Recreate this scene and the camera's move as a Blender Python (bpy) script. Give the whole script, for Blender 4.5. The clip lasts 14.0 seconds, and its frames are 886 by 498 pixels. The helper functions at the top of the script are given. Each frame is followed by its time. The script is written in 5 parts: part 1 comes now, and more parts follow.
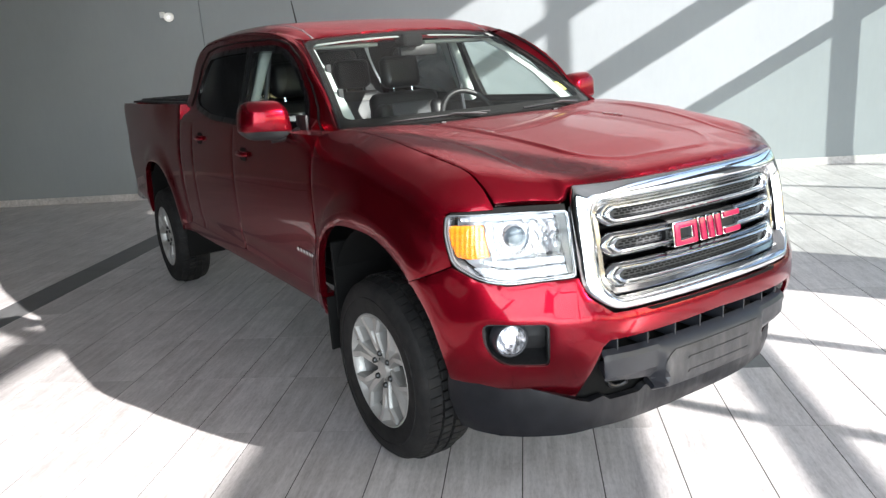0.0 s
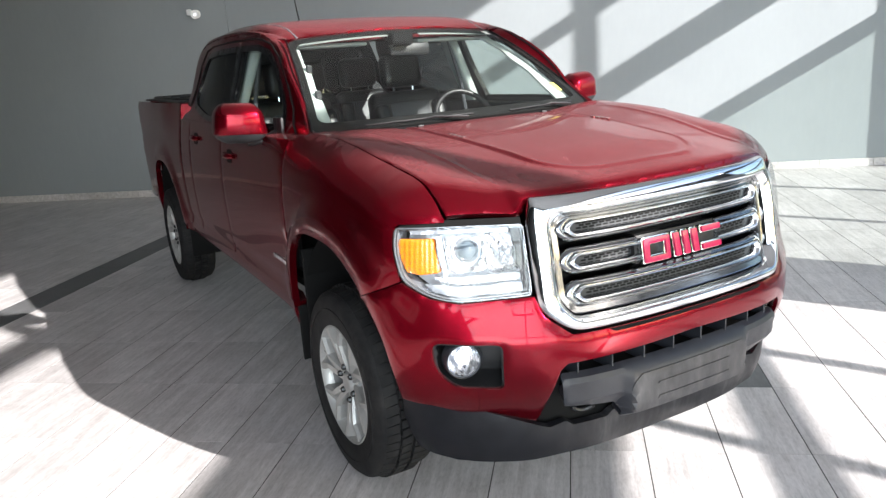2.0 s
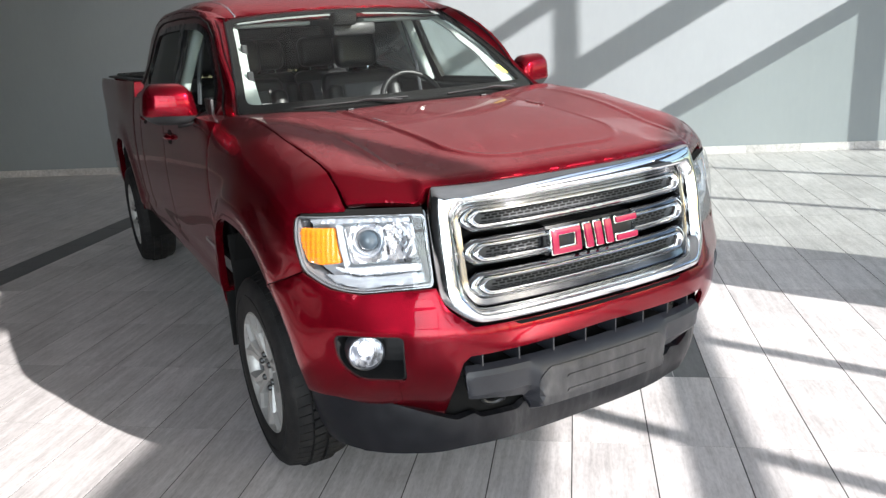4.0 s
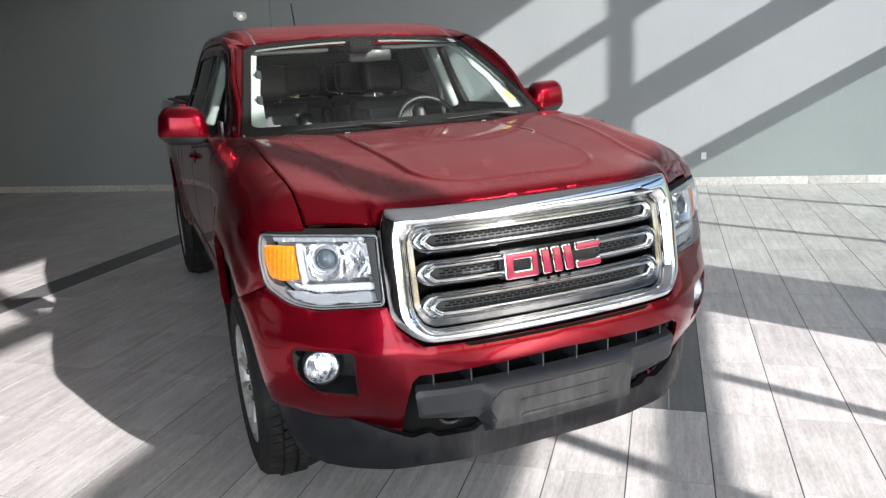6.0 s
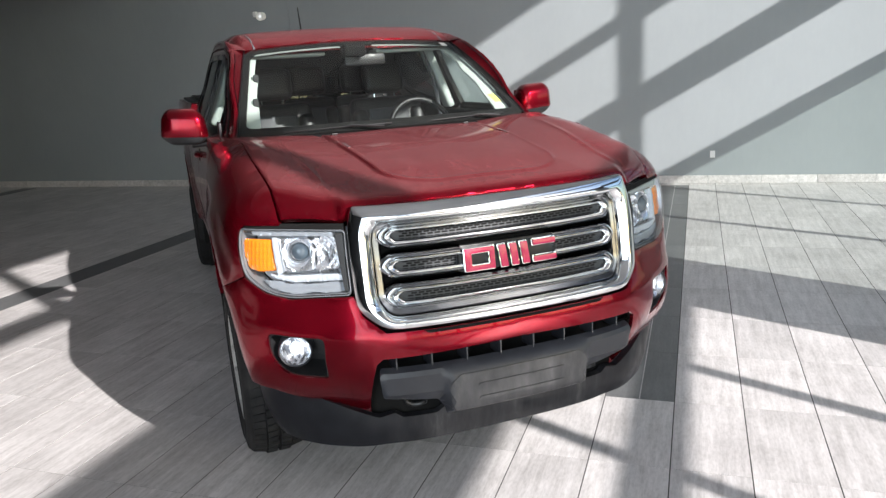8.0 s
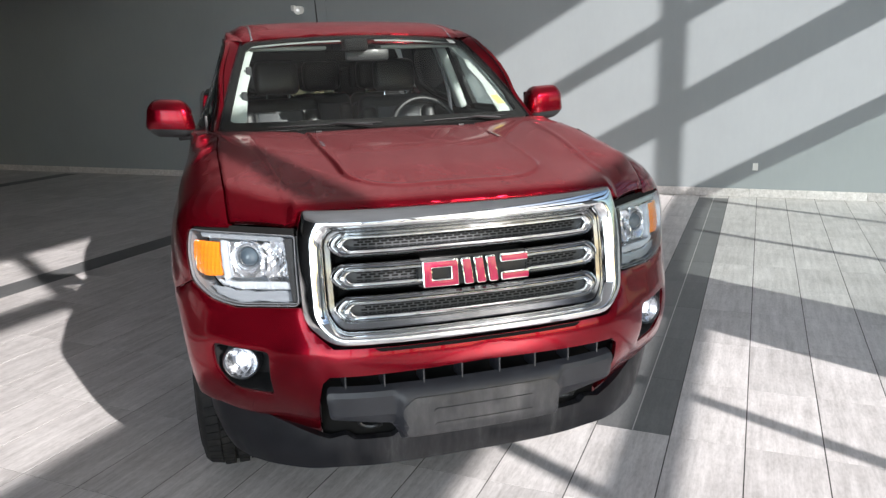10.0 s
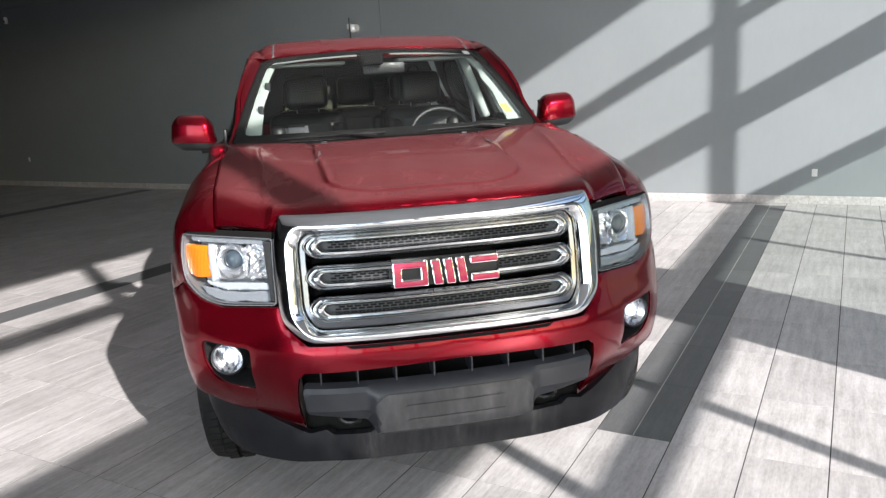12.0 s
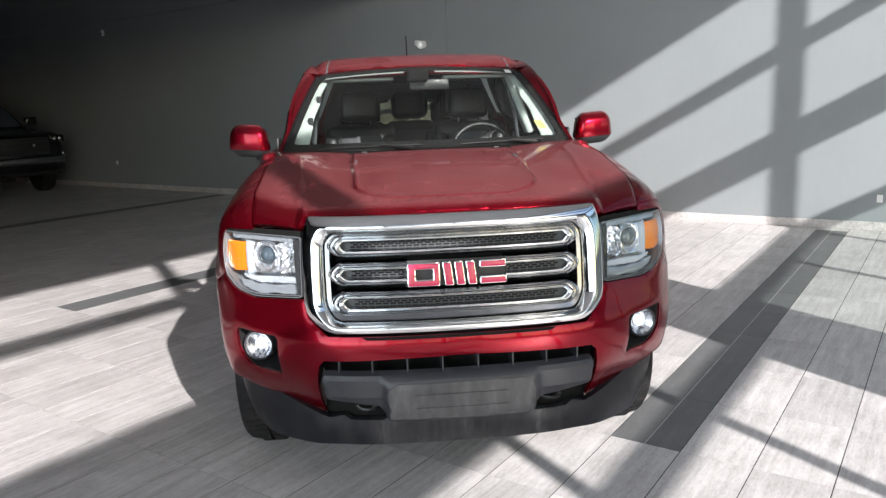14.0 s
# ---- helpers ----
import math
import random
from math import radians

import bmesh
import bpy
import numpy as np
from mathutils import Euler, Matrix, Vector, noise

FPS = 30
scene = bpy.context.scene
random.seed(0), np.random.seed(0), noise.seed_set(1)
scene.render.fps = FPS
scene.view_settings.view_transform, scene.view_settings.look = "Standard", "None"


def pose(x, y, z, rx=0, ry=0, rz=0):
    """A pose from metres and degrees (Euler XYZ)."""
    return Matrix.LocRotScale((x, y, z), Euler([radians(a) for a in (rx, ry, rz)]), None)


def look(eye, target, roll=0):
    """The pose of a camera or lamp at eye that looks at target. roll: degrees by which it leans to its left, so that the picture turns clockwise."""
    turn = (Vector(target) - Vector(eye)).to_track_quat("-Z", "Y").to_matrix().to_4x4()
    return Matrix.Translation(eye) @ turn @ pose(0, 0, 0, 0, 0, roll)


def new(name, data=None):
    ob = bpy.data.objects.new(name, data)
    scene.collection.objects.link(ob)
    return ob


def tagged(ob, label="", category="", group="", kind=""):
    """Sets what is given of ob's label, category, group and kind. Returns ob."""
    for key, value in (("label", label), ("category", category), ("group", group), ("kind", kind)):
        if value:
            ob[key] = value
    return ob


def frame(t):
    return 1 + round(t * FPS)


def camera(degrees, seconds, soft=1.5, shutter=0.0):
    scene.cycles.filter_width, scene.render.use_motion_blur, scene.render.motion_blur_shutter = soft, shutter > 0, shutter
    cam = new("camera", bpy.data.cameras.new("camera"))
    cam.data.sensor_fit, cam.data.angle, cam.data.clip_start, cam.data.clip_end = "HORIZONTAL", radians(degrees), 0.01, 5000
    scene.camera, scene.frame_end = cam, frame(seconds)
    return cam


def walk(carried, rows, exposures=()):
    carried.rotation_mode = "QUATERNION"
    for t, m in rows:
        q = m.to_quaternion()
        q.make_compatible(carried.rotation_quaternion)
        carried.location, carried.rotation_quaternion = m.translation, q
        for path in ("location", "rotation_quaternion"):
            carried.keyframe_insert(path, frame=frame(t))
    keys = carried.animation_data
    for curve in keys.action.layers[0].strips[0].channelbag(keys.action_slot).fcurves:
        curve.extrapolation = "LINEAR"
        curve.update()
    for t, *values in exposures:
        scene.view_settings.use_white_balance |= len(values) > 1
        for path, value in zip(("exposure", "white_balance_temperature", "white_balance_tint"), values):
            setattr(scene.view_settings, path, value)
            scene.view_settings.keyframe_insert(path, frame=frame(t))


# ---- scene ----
cam = camera(61.8, 14.0, soft=1.35)
PATH = [
    (0, (-0.059, -3.29, 1.586), (-0.296, -1.364, 1.1), -4.1),
    (0.5, (-0.006, -3.189, 1.589), (-0.227, -1.266, 1.085), -3.9),
    (1, (0.05, -3.11, 1.584), (-0.167, -1.185, 1.084), -3.6),
    (1.5, (0.128, -3.077, 1.587), (-0.138, -1.16, 1.083), -3.7),
    (2, (0.226, -3.104, 1.592), (-0.132, -1.198, 1.101), -4.2),
    (2.5, (0.321, -3.133, 1.592), (-0.093, -1.232, 1.127), -4.5),
    (3, (0.395, -3.144, 1.598), (-0.034, -1.251, 1.115), -4.7),
    (3.5, (0.445, -3.068, 1.594), (0.08, -1.174, 1.068), -4.3),
    (3.7, (0.467, -3.025, 1.597), (0.117, -1.135, 1.045), -3.8),
    (5.8, (0.894, -2.942, 1.582), (0.342, -1.08, 1.101), -3.4),
    (6, (0.909, -2.963, 1.583), (0.34, -1.105, 1.107), -3.4),
    (6.5, (0.958, -3.066, 1.601), (0.379, -1.208, 1.142), -3.8),
    (7, (1.01, -3.119, 1.613), (0.436, -1.264, 1.135), -3.6),
    (9.3, (1.344, -2.893, 1.613), (0.594, -1.1, 1.142), -3.0),
    (9.5, (1.348, -2.851, 1.615), (0.591, -1.06, 1.146), -2.8),
    (10, (1.373, -2.777, 1.59), (0.61, -0.991, 1.113), -1.7),
    (10.5, (1.452, -2.746, 1.58), (0.65, -0.976, 1.106), -2.2),
    (11, (1.578, -2.722, 1.572), (0.723, -0.974, 1.111), -2.6),
    (11.5, (1.674, -2.703, 1.565), (0.777, -0.971, 1.123), -2.4),
    (12, (1.725, -2.704, 1.557), (0.771, -1.0, 1.124), -3.3),
    (12.5, (1.764, -2.73, 1.551), (0.8, -1.032, 1.117), -3.7),
    (13, (1.849, -2.787, 1.555), (0.854, -1.1, 1.149), -2.7),
    (13.5, (1.931, -2.826, 1.562), (0.878, -1.171, 1.17), -2.1),
    (14, (2.007, -2.778, 1.554), (0.888, -1.166, 1.168), -2.1),
]
EXPOSURES = [(0.0, 1.58), (2.0, 1.48), (3.5, 1.36), (6.0, 1.01), (7.0, 1.00), (9.5, 0.88), (12.0, 0.88), (13.0, 0.84), (14.0, 0.91)]
walk(cam, [(t, look(eye, target, roll)) for t, eye, target, roll in PATH], EXPOSURES)

# ---------------------------------------------------------------- light
SUN = Vector((2.28, -1.18, 1.272)).normalized()          # towards the sun
world = bpy.data.worlds.new("sky")
scene.world = world
world.use_nodes = True
wn, wl = world.node_tree.nodes, world.node_tree.links
sky = wn.new("ShaderNodeTexSky")
sky.sky_type = "NISHITA"
sky.sun_disc = False
sky.sun_elevation = math.asin(SUN.z)
sky.sun_rotation = math.atan2(SUN.x, SUN.y)
wl.new(sky.outputs["Color"], wn["Background"].inputs["Color"])
wn["Background"].inputs["Strength"].default_value = 0.15
sun_lamp = new("sun", bpy.data.lights.new("sun", "SUN"))
sun_lamp.data.energy = 4.8
sun_lamp.data.angle = radians(0.6)
sun_lamp.data.color = (1.0, 0.962, 0.935)
sun_lamp.matrix_world = look(SUN * 30, (0, 0, 0))
# fill lamp added behind the view, outside an assumed glazed front
front_fill = new("front_fill_lamp", bpy.data.lights.new("front_fill_lamp", "AREA"))
front_fill.data.shape = "RECTANGLE"
front_fill.data.size, front_fill.data.size_y = 5.4, 5.2
front_fill.data.energy = 102
front_fill.data.spread = radians(100)
front_fill.data.color = (0.87, 0.94, 1.0)
front_fill.matrix_world = look((2.2, -8.85, 2.7), (2.2, 0, 2.5))

# ---------------------------------------------------------------- materials
def material(name, base, rough=0.5, metal=0.0, **extra):
    m = bpy.data.materials.new(name)
    m.use_nodes = True
    b = m.node_tree.nodes["Principled BSDF"]
    b.inputs["Base Color"].default_value = (*base, 1)
    b.inputs["Roughness"].default_value = rough
    b.inputs["Metallic"].default_value = metal
    for key, value in extra.items():
        b.inputs[key.replace("_", " ")].default_value = value
    return m


def node(m, kind, **props):
    n = m.node_tree.nodes.new(kind)
    for key, value in props.items():
        n.inputs[key.replace("_", " ")].default_value = value
    return n


def link(m, a, b):
    m.node_tree.links.new(a, b)


def ramp(m, source, stops):
    r = m.node_tree.nodes.new("ShaderNodeValToRGB")
    while len(r.color_ramp.elements) < len(stops):
        r.color_ramp.elements.new(0.5)
    for e, (at, col) in zip(r.color_ramp.elements, stops):
        e.position = at
        e.color = (*col, 1) if len(col) == 3 else col
    link(m, source, r.inputs["Fac"])
    return r.outputs["Color"]


def coords(m, scale=(1, 1, 1), kind="Object"):
    tc = m.node_tree.nodes.new("ShaderNodeTexCoord")
    mp = m.node_tree.nodes.new("ShaderNodeMapping")
    mp.inputs["Scale"].default_value = scale
    link(m, tc.outputs[kind], mp.inputs["Vector"])
    return mp.outputs["Vector"]


def noise_tex(m, vec, scale, detail=4.0, rough=0.55):
    n = m.node_tree.nodes.new("ShaderNodeTexNoise")
    n.inputs["Scale"].default_value = scale
    n.inputs["Detail"].default_value = detail
    n.inputs["Roughness"].default_value = rough
    link(m, vec, n.inputs["Vector"])
    return n.outputs["Fac"]


def mix_col(m, fac, a, b, mode="MIX"):
    x = m.node_tree.nodes.new("ShaderNodeMix")
    x.data_type = "RGBA"
    x.blend_type = mode
    for value, socket in ((fac, 0), (a, 6), (b, 7)):
        if isinstance(value, (int, float)):
            x.inputs[socket].default_value = value
        elif isinstance(value, tuple):
            x.inputs[socket].default_value = (*value, 1)
        else:
            link(m, value, x.inputs[socket])
    return x.outputs[2]


def bump(m, height, strength=0.2, distance=0.01):
    b = m.node_tree.nodes.new("ShaderNodeBump")
    b.inputs["Strength"].default_value = strength
    b.inputs["Distance"].default_value = distance
    link(m, height, b.inputs["Height"])
    link(m, b.outputs["Normal"], m.node_tree.nodes["Principled BSDF"].inputs["Normal"])


def bsdf(m):
    return m.node_tree.nodes["Principled BSDF"]


def vary(m, low, high, scale, socket="Roughness", detail=5.0, stretch=(1, 1, 1)):
    r = m.node_tree.nodes.new("ShaderNodeMapRange")
    r.inputs["From Min"].default_value, r.inputs["From Max"].default_value = 0.3, 0.7
    r.inputs["To Min"].default_value, r.inputs["To Max"].default_value = low, high
    link(m, noise_tex(m, coords(m, stretch), scale, detail), r.inputs["Value"])
    link(m, r.outputs["Result"], bsdf(m).inputs[socket])


def clear(name, tint, gloss_rough=0.0, dust_haze=0.0):
    """A thin clear pane: what is behind it shows through, and it mirrors more at a slant."""
    m = bpy.data.materials.new(name)
    m.use_nodes = True
    nt = m.node_tree
    nt.nodes.remove(nt.nodes["Principled BSDF"])
    tr, gl = nt.nodes.new("ShaderNodeBsdfTransparent"), nt.nodes.new("ShaderNodeBsdfGlossy")
    tr.inputs["Color"].default_value = (*tint, 1)
    gl.inputs["Roughness"].default_value = gloss_rough
    lw, mx = nt.nodes.new("ShaderNodeLayerWeight"), nt.nodes.new("ShaderNodeMixShader")
    lw.inputs["Blend"].default_value = 0.5
    link(m, ramp(m, lw.outputs["Facing"], [(0.0, (0.045,) * 3), (0.5, (0.07,) * 3), (0.75, (0.17,) * 3), (0.90, (0.42,) * 3), (1.0, (1.0,) * 3)]), mx.inputs[0])
    link(m, tr.outputs[0], mx.inputs[1])
    link(m, gl.outputs[0], mx.inputs[2])
    out = mx.outputs[0]
    if dust_haze:
        # pale film: dust, and the veil of reflected light painted over the pane
        film, mix2 = nt.nodes.new("ShaderNodeBsdfDiffuse"), nt.nodes.new("ShaderNodeMixShader")
        film.inputs["Color"].default_value = (0.62, 0.64, 0.62, 1)
        amount = ramp(m, noise_tex(m, coords(m), 5, 7, 0.7), [(0.3, (dust_haze * 0.6,) * 3), (0.75, (dust_haze * 1.5,) * 3)])
        link(m, amount, mix2.inputs[0])
        link(m, out, mix2.inputs[1])
        link(m, film.outputs[0], mix2.inputs[2])
        out = mix2.outputs[0]
    link(m, out, nt.nodes["Material Output"].inputs["Surface"])
    return m


# red metallic paint under a clear coat, with fine flake and a film of dust
M_PAINT = material("red_paint", (0.2, 0.0016, 0.011), 0.27, 0.8, Coat_Weight=1.0, Coat_Roughness=0.01, Coat_IOR=1.34, Specular_IOR_Level=0.0)
v = coords(M_PAINT)
flake = noise_tex(M_PAINT, v, 900, 2)
col = ramp(M_PAINT, flake, [(0.30, (0.160, 0.0007, 0.0080)), (0.7, (0.248, 0.0014, 0.0118))])
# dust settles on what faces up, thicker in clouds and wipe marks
# same mask paints the brighter, sky-lit look of hood and roof into the colour
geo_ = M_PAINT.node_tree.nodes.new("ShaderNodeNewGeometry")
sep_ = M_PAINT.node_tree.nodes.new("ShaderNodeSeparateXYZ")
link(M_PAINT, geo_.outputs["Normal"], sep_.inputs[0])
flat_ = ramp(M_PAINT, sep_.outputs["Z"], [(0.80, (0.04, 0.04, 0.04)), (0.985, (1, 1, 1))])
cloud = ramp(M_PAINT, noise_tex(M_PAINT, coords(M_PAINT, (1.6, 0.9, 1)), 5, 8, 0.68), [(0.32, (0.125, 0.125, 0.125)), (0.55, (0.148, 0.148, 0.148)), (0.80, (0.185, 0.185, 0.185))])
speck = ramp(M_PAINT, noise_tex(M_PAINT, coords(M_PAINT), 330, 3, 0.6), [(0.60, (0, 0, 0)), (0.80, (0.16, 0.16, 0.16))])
dust_haze = mix_col(M_PAINT, 1.0, mix_col(M_PAINT, 1.0, cloud, speck, "ADD"), flat_, "MULTIPLY")
link(M_PAINT, mix_col(M_PAINT, dust_haze, col, (0.54, 0.43, 0.42)), bsdf(M_PAINT).inputs["Base Color"])
metal_ = M_PAINT.node_tree.nodes.new("ShaderNodeMapRange")
metal_.inputs["From Max"].default_value, metal_.inputs["To Min"].default_value, metal_.inputs["To Max"].default_value = 0.22, 0.85, 0.25
link(M_PAINT, dust_haze, metal_.inputs["Value"])
link(M_PAINT, metal_.outputs["Result"], bsdf(M_PAINT).inputs["Metallic"])
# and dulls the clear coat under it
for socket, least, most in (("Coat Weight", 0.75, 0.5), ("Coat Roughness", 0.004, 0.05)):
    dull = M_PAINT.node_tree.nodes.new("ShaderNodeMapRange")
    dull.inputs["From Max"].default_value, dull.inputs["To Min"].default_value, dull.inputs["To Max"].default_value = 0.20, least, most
    link(M_PAINT, dust_haze, dull.inputs["Value"])
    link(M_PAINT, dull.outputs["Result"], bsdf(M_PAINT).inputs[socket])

M_CHROME = material("chrome", (0.78, 0.79, 0.80), 0.06, 1.0)
vary(M_CHROME, 0.03, 0.12, 20)
M_CHROME_SMOKE = material("smoked_chrome", (0.27, 0.275, 0.285), 0.09, 1.0)
M_CHROME_DARK = material("dark_chrome", (0.30, 0.305, 0.315), 0.16, 1.0)
vary(M_CHROME_DARK, 0.12, 0.24, 25)
M_BLACK = material("black_plastic", (0.012, 0.012, 0.013), 0.45)
vary(M_BLACK, 0.35, 0.6, 40)
M_GLOSSBLACK = material("gloss_black_trim", (0.008, 0.008, 0.009), 0.12)
M_CHAR = material("charcoal_bumper_plastic", (0.028, 0.030, 0.035), 0.42)
vary(M_CHAR, 0.3, 0.55, 18)
v = coords(M_CHAR)
link(M_CHAR, ramp(M_CHAR, noise_tex(M_CHAR, v, 9, 8, 0.7), [(0.35, (0.019, 0.0205, 0.026)), (0.72, (0.034, 0.036, 0.044))]), bsdf(M_CHAR).inputs["Base Color"])
bump(M_CHAR, noise_tex(M_CHAR, v, 600, 2), 0.15, 0.001)
M_SKID = material("scuffed_grey_skid_plastic", (0.06, 0.06, 0.063), 0.30)
v = coords(M_SKID, (2.0, 1, 0.7))
sk = ramp(M_SKID, noise_tex(M_SKID, v, 7, 7, 0.65), [(0.36, (0.026, 0.026, 0.030)), (0.52, (0.049, 0.048, 0.052)), (0.72, (0.092, 0.089, 0.091))])
link(M_SKID, sk, bsdf(M_SKID).inputs["Base Color"])
vary(M_SKID, 0.34, 0.6, 12)
M_RUBBER = material("tyre_rubber", (0.014, 0.014, 0.015), 0.72)
v = coords(M_RUBBER)
link(M_RUBBER, ramp(M_RUBBER, noise_tex(M_RUBBER, v, 12, 7, 0.7), [(0.35, (0.010, 0.010, 0.011)), (0.75, (0.030, 0.029, 0.028))]), bsdf(M_RUBBER).inputs["Base Color"])
bump(M_RUBBER, noise_tex(M_RUBBER, v, 260, 3), 0.2, 0.002)
M_ALLOY = material("painted_silver_alloy", (0.45, 0.445, 0.43), 0.36, 0.5)
vary(M_ALLOY, 0.36, 0.55, 30)
# darker copy of the silver alloy, with the shade between spokes in its colour
M_ALLOY_DARK = material("darkened_alloy", (0.13, 0.13, 0.128), 0.45, 0.4)
M_STEEL = material("dark_nut_steel", (0.04, 0.04, 0.04), 0.35, 0.6)
M_LINER = material("wheel_arch_liner", (0.006, 0.006, 0.006), 0.85)
M_UNDER = material("underbody_black", (0.010, 0.010, 0.010), 0.8)
M_WINDSHIELD = clear("windshield_glass", (0.86, 0.92, 0.89), dust_haze=0.0055)
M_TINT = clear("tinted_privacy_glass", (0.050, 0.054, 0.056))
M_BACKGLASS = clear("dark_rear_cab_glass", (0.018, 0.020, 0.021))
M_SIDEGLASS = clear("side_glass", (0.70, 0.78, 0.76))
M_LENS = clear("headlamp_lens", (0.95, 0.96, 0.97), 0.02, dust_haze=0.008)
M_AMBER = material("amber_reflector", (0.85, 0.23, 0.01), 0.12, 0.0, Coat_Weight=1.0)
bump(M_AMBER, noise_tex(M_AMBER, coords(M_AMBER), 160, 1), 0.4, 0.003)
M_REFLECTOR = material("lamp_reflector", (0.80, 0.82, 0.86), 0.16, 0.85)
M_GREYPLASTIC = material("grey_grained_plastic", (0.028, 0.029, 0.031), 0.5)
M_INSERT = material("grille_insert_plastic", (0.055, 0.057, 0.062), 0.35)
M_BUCKET = material("pale_lamp_housing", (0.60, 0.63, 0.67), 0.28, 0.3)
M_GUIDE = material("light_guide_plastic", (0.50, 0.54, 0.59), 0.22, 0.2, Coat_Weight=0.5, Emission_Strength=0.02)
bsdf(M_GUIDE).inputs["Emission Color"].default_value = (0.92, 0.96, 1.0, 1)
M_DAM = material("black_air_dam_plastic", (0.008, 0.0085, 0.010), 0.4)
vary(M_DAM, 0.3, 0.55, 14)
# road film runs down it in streaks
v = coords(M_DAM, (2.4, 1, 0.5))
scuff = ramp(M_DAM, noise_tex(M_DAM, v, 6, 7, 0.65), [(0.38, (0.013, 0.0135, 0.016)), (0.56, (0.029, 0.029, 0.032)), (0.76, (0.078, 0.075, 0.077))])
clean = ramp(M_DAM, noise_tex(M_DAM, coords(M_DAM), 14, 5, 0.6), [(0.35, (0.008, 0.0085, 0.011)), (0.75, (0.016, 0.0165, 0.020))])
parts_ = node(M_DAM, "ShaderNodeSeparateXYZ")
link(M_DAM, coords(M_DAM), parts_.inputs[0])
wide_ = M_DAM.node_tree.nodes.new("ShaderNodeMath")
wide_.operation = "ABSOLUTE"
link(M_DAM, parts_.outputs["X"], wide_.inputs[0])
link(M_DAM, mix_col(M_DAM, ramp(M_DAM, wide_.outputs[0], [(0.30, (1, 1, 1)), (0.52, (0.05, 0.05, 0.05))]), clean, scuff), bsdf(M_DAM).inputs["Base Color"])
# bright and dark glints of the facets are painted in as streaked noise
M_FOGREF = material("fog_reflector_glints", (0.6, 0.62, 0.66), 0.25, 0.9)
link(M_FOGREF, ramp(M_FOGREF, noise_tex(M_FOGREF, coords(M_FOGREF, (1.0, 1.0, 0.35)), 75, 2, 0.5), [(0.40, (0.16, 0.17, 0.19)), (0.56, (0.85, 0.87, 0.92))]), bsdf(M_FOGREF).inputs["Base Color"])
M_BEZEL = material("grey_lamp_bezel", (0.26, 0.27, 0.29), 0.22, 0.5)
M_LAMPCLEAR = material("clear_grey_lamp_plastic", (0.36, 0.39, 0.43), 0.20, 0.4, Coat_Weight=0.4)
M_FOGLENS = clear("fog_lamp_lens", (0.96, 0.97, 0.98), 0.05)
# white with an added glow, for the fog lamp bulbs and wall spotlight lens
M_LAMPWHITE = material("glowing_white", (0.9, 0.93, 1.0), 0.2, 0.0, Emission_Strength=0.5)
bsdf(M_LAMPWHITE).inputs["Emission Color"].default_value = (0.92, 0.96, 1.0, 1)
M_LAMPGREY = material("lamp_bezel_grey", (0.30, 0.31, 0.33), 0.25, 0.6)
M_PROJ = material("projector_glass", (0.05, 0.07, 0.09), 0.02, 0.0, Coat_Weight=1.0)
M_BADGE_RED = material("badge_red", (0.50, 0.010, 0.075), 0.25, 0.0, Coat_Weight=0.6)
M_LEATHER = material("black_leather", (0.009, 0.009, 0.010), 0.45)
M_LEATHER_GREY = material("grey_leather_insert", (0.05, 0.052, 0.058), 0.5)
M_DASH = material("dash_plastic", (0.02, 0.021, 0.023), 0.6)
M_TRIM_MID = material("grey_cabin_trim", (0.22, 0.245, 0.235), 0.8)
M_TRIM_LIGHT = material("pale_cabin_trim", (0.42, 0.46, 0.44), 0.75)
M_STICKER = material("yellow_paper", (0.86, 0.78, 0.16), 0.7)
M_PAPER = material("white_paper", (0.8, 0.8, 0.78), 0.7)
M_WHITE = material("white_plastic", (0.86, 0.86, 0.85), 0.35)
M_CARBLACK = material("black_car_paint", (0.006, 0.006, 0.007), 0.25, 0.3, Coat_Weight=1.0, Coat_Roughness=0.03)

# wall: matt grey paint with roller marks
M_WALL = material("grey_wall_paint", (0.30, 0.31, 0.31), 0.75)
v = coords(M_WALL)
big = noise_tex(M_WALL, v, 0.6, 5, 0.6)
fine = noise_tex(M_WALL, coords(M_WALL, (1, 1, 0.25)), 18, 6, 0.65)
c = ramp(M_WALL, big, [(0.3, (0.264, 0.289, 0.305)), (0.7, (0.302, 0.329, 0.346))])
c = mix_col(M_WALL, 0.18, c, ramp(M_WALL, fine, [(0.3, (0.254, 0.279, 0.295)), (0.7, (0.314, 0.339, 0.356))]))
link(M_WALL, c, bsdf(M_WALL).inputs["Base Color"])
bump(M_WALL, noise_tex(M_WALL, v, 220, 3), 0.12, 0.002)
M_CEIL = material("grey_ceiling_paint", (0.52, 0.52, 0.53), 0.9)
# dark surface that soaks up light where the hall has to stay dim
M_LIGHT_SINK = material("light_absorbing_grey", (0.05, 0.052, 0.056), 0.9)
vary(M_LIGHT_SINK, 0.8, 0.95, 3)
v = coords(M_CEIL)
link(M_CEIL, ramp(M_CEIL, noise_tex(M_CEIL, v, 0.8, 5), [(0.3, (0.50, 0.505, 0.515)), (0.7, (0.57, 0.575, 0.585))]), bsdf(M_CEIL).inputs["Base Color"])
M_GROUT = material("grout", (0.06, 0.058, 0.055), 0.9)
v = coords(M_GROUT)
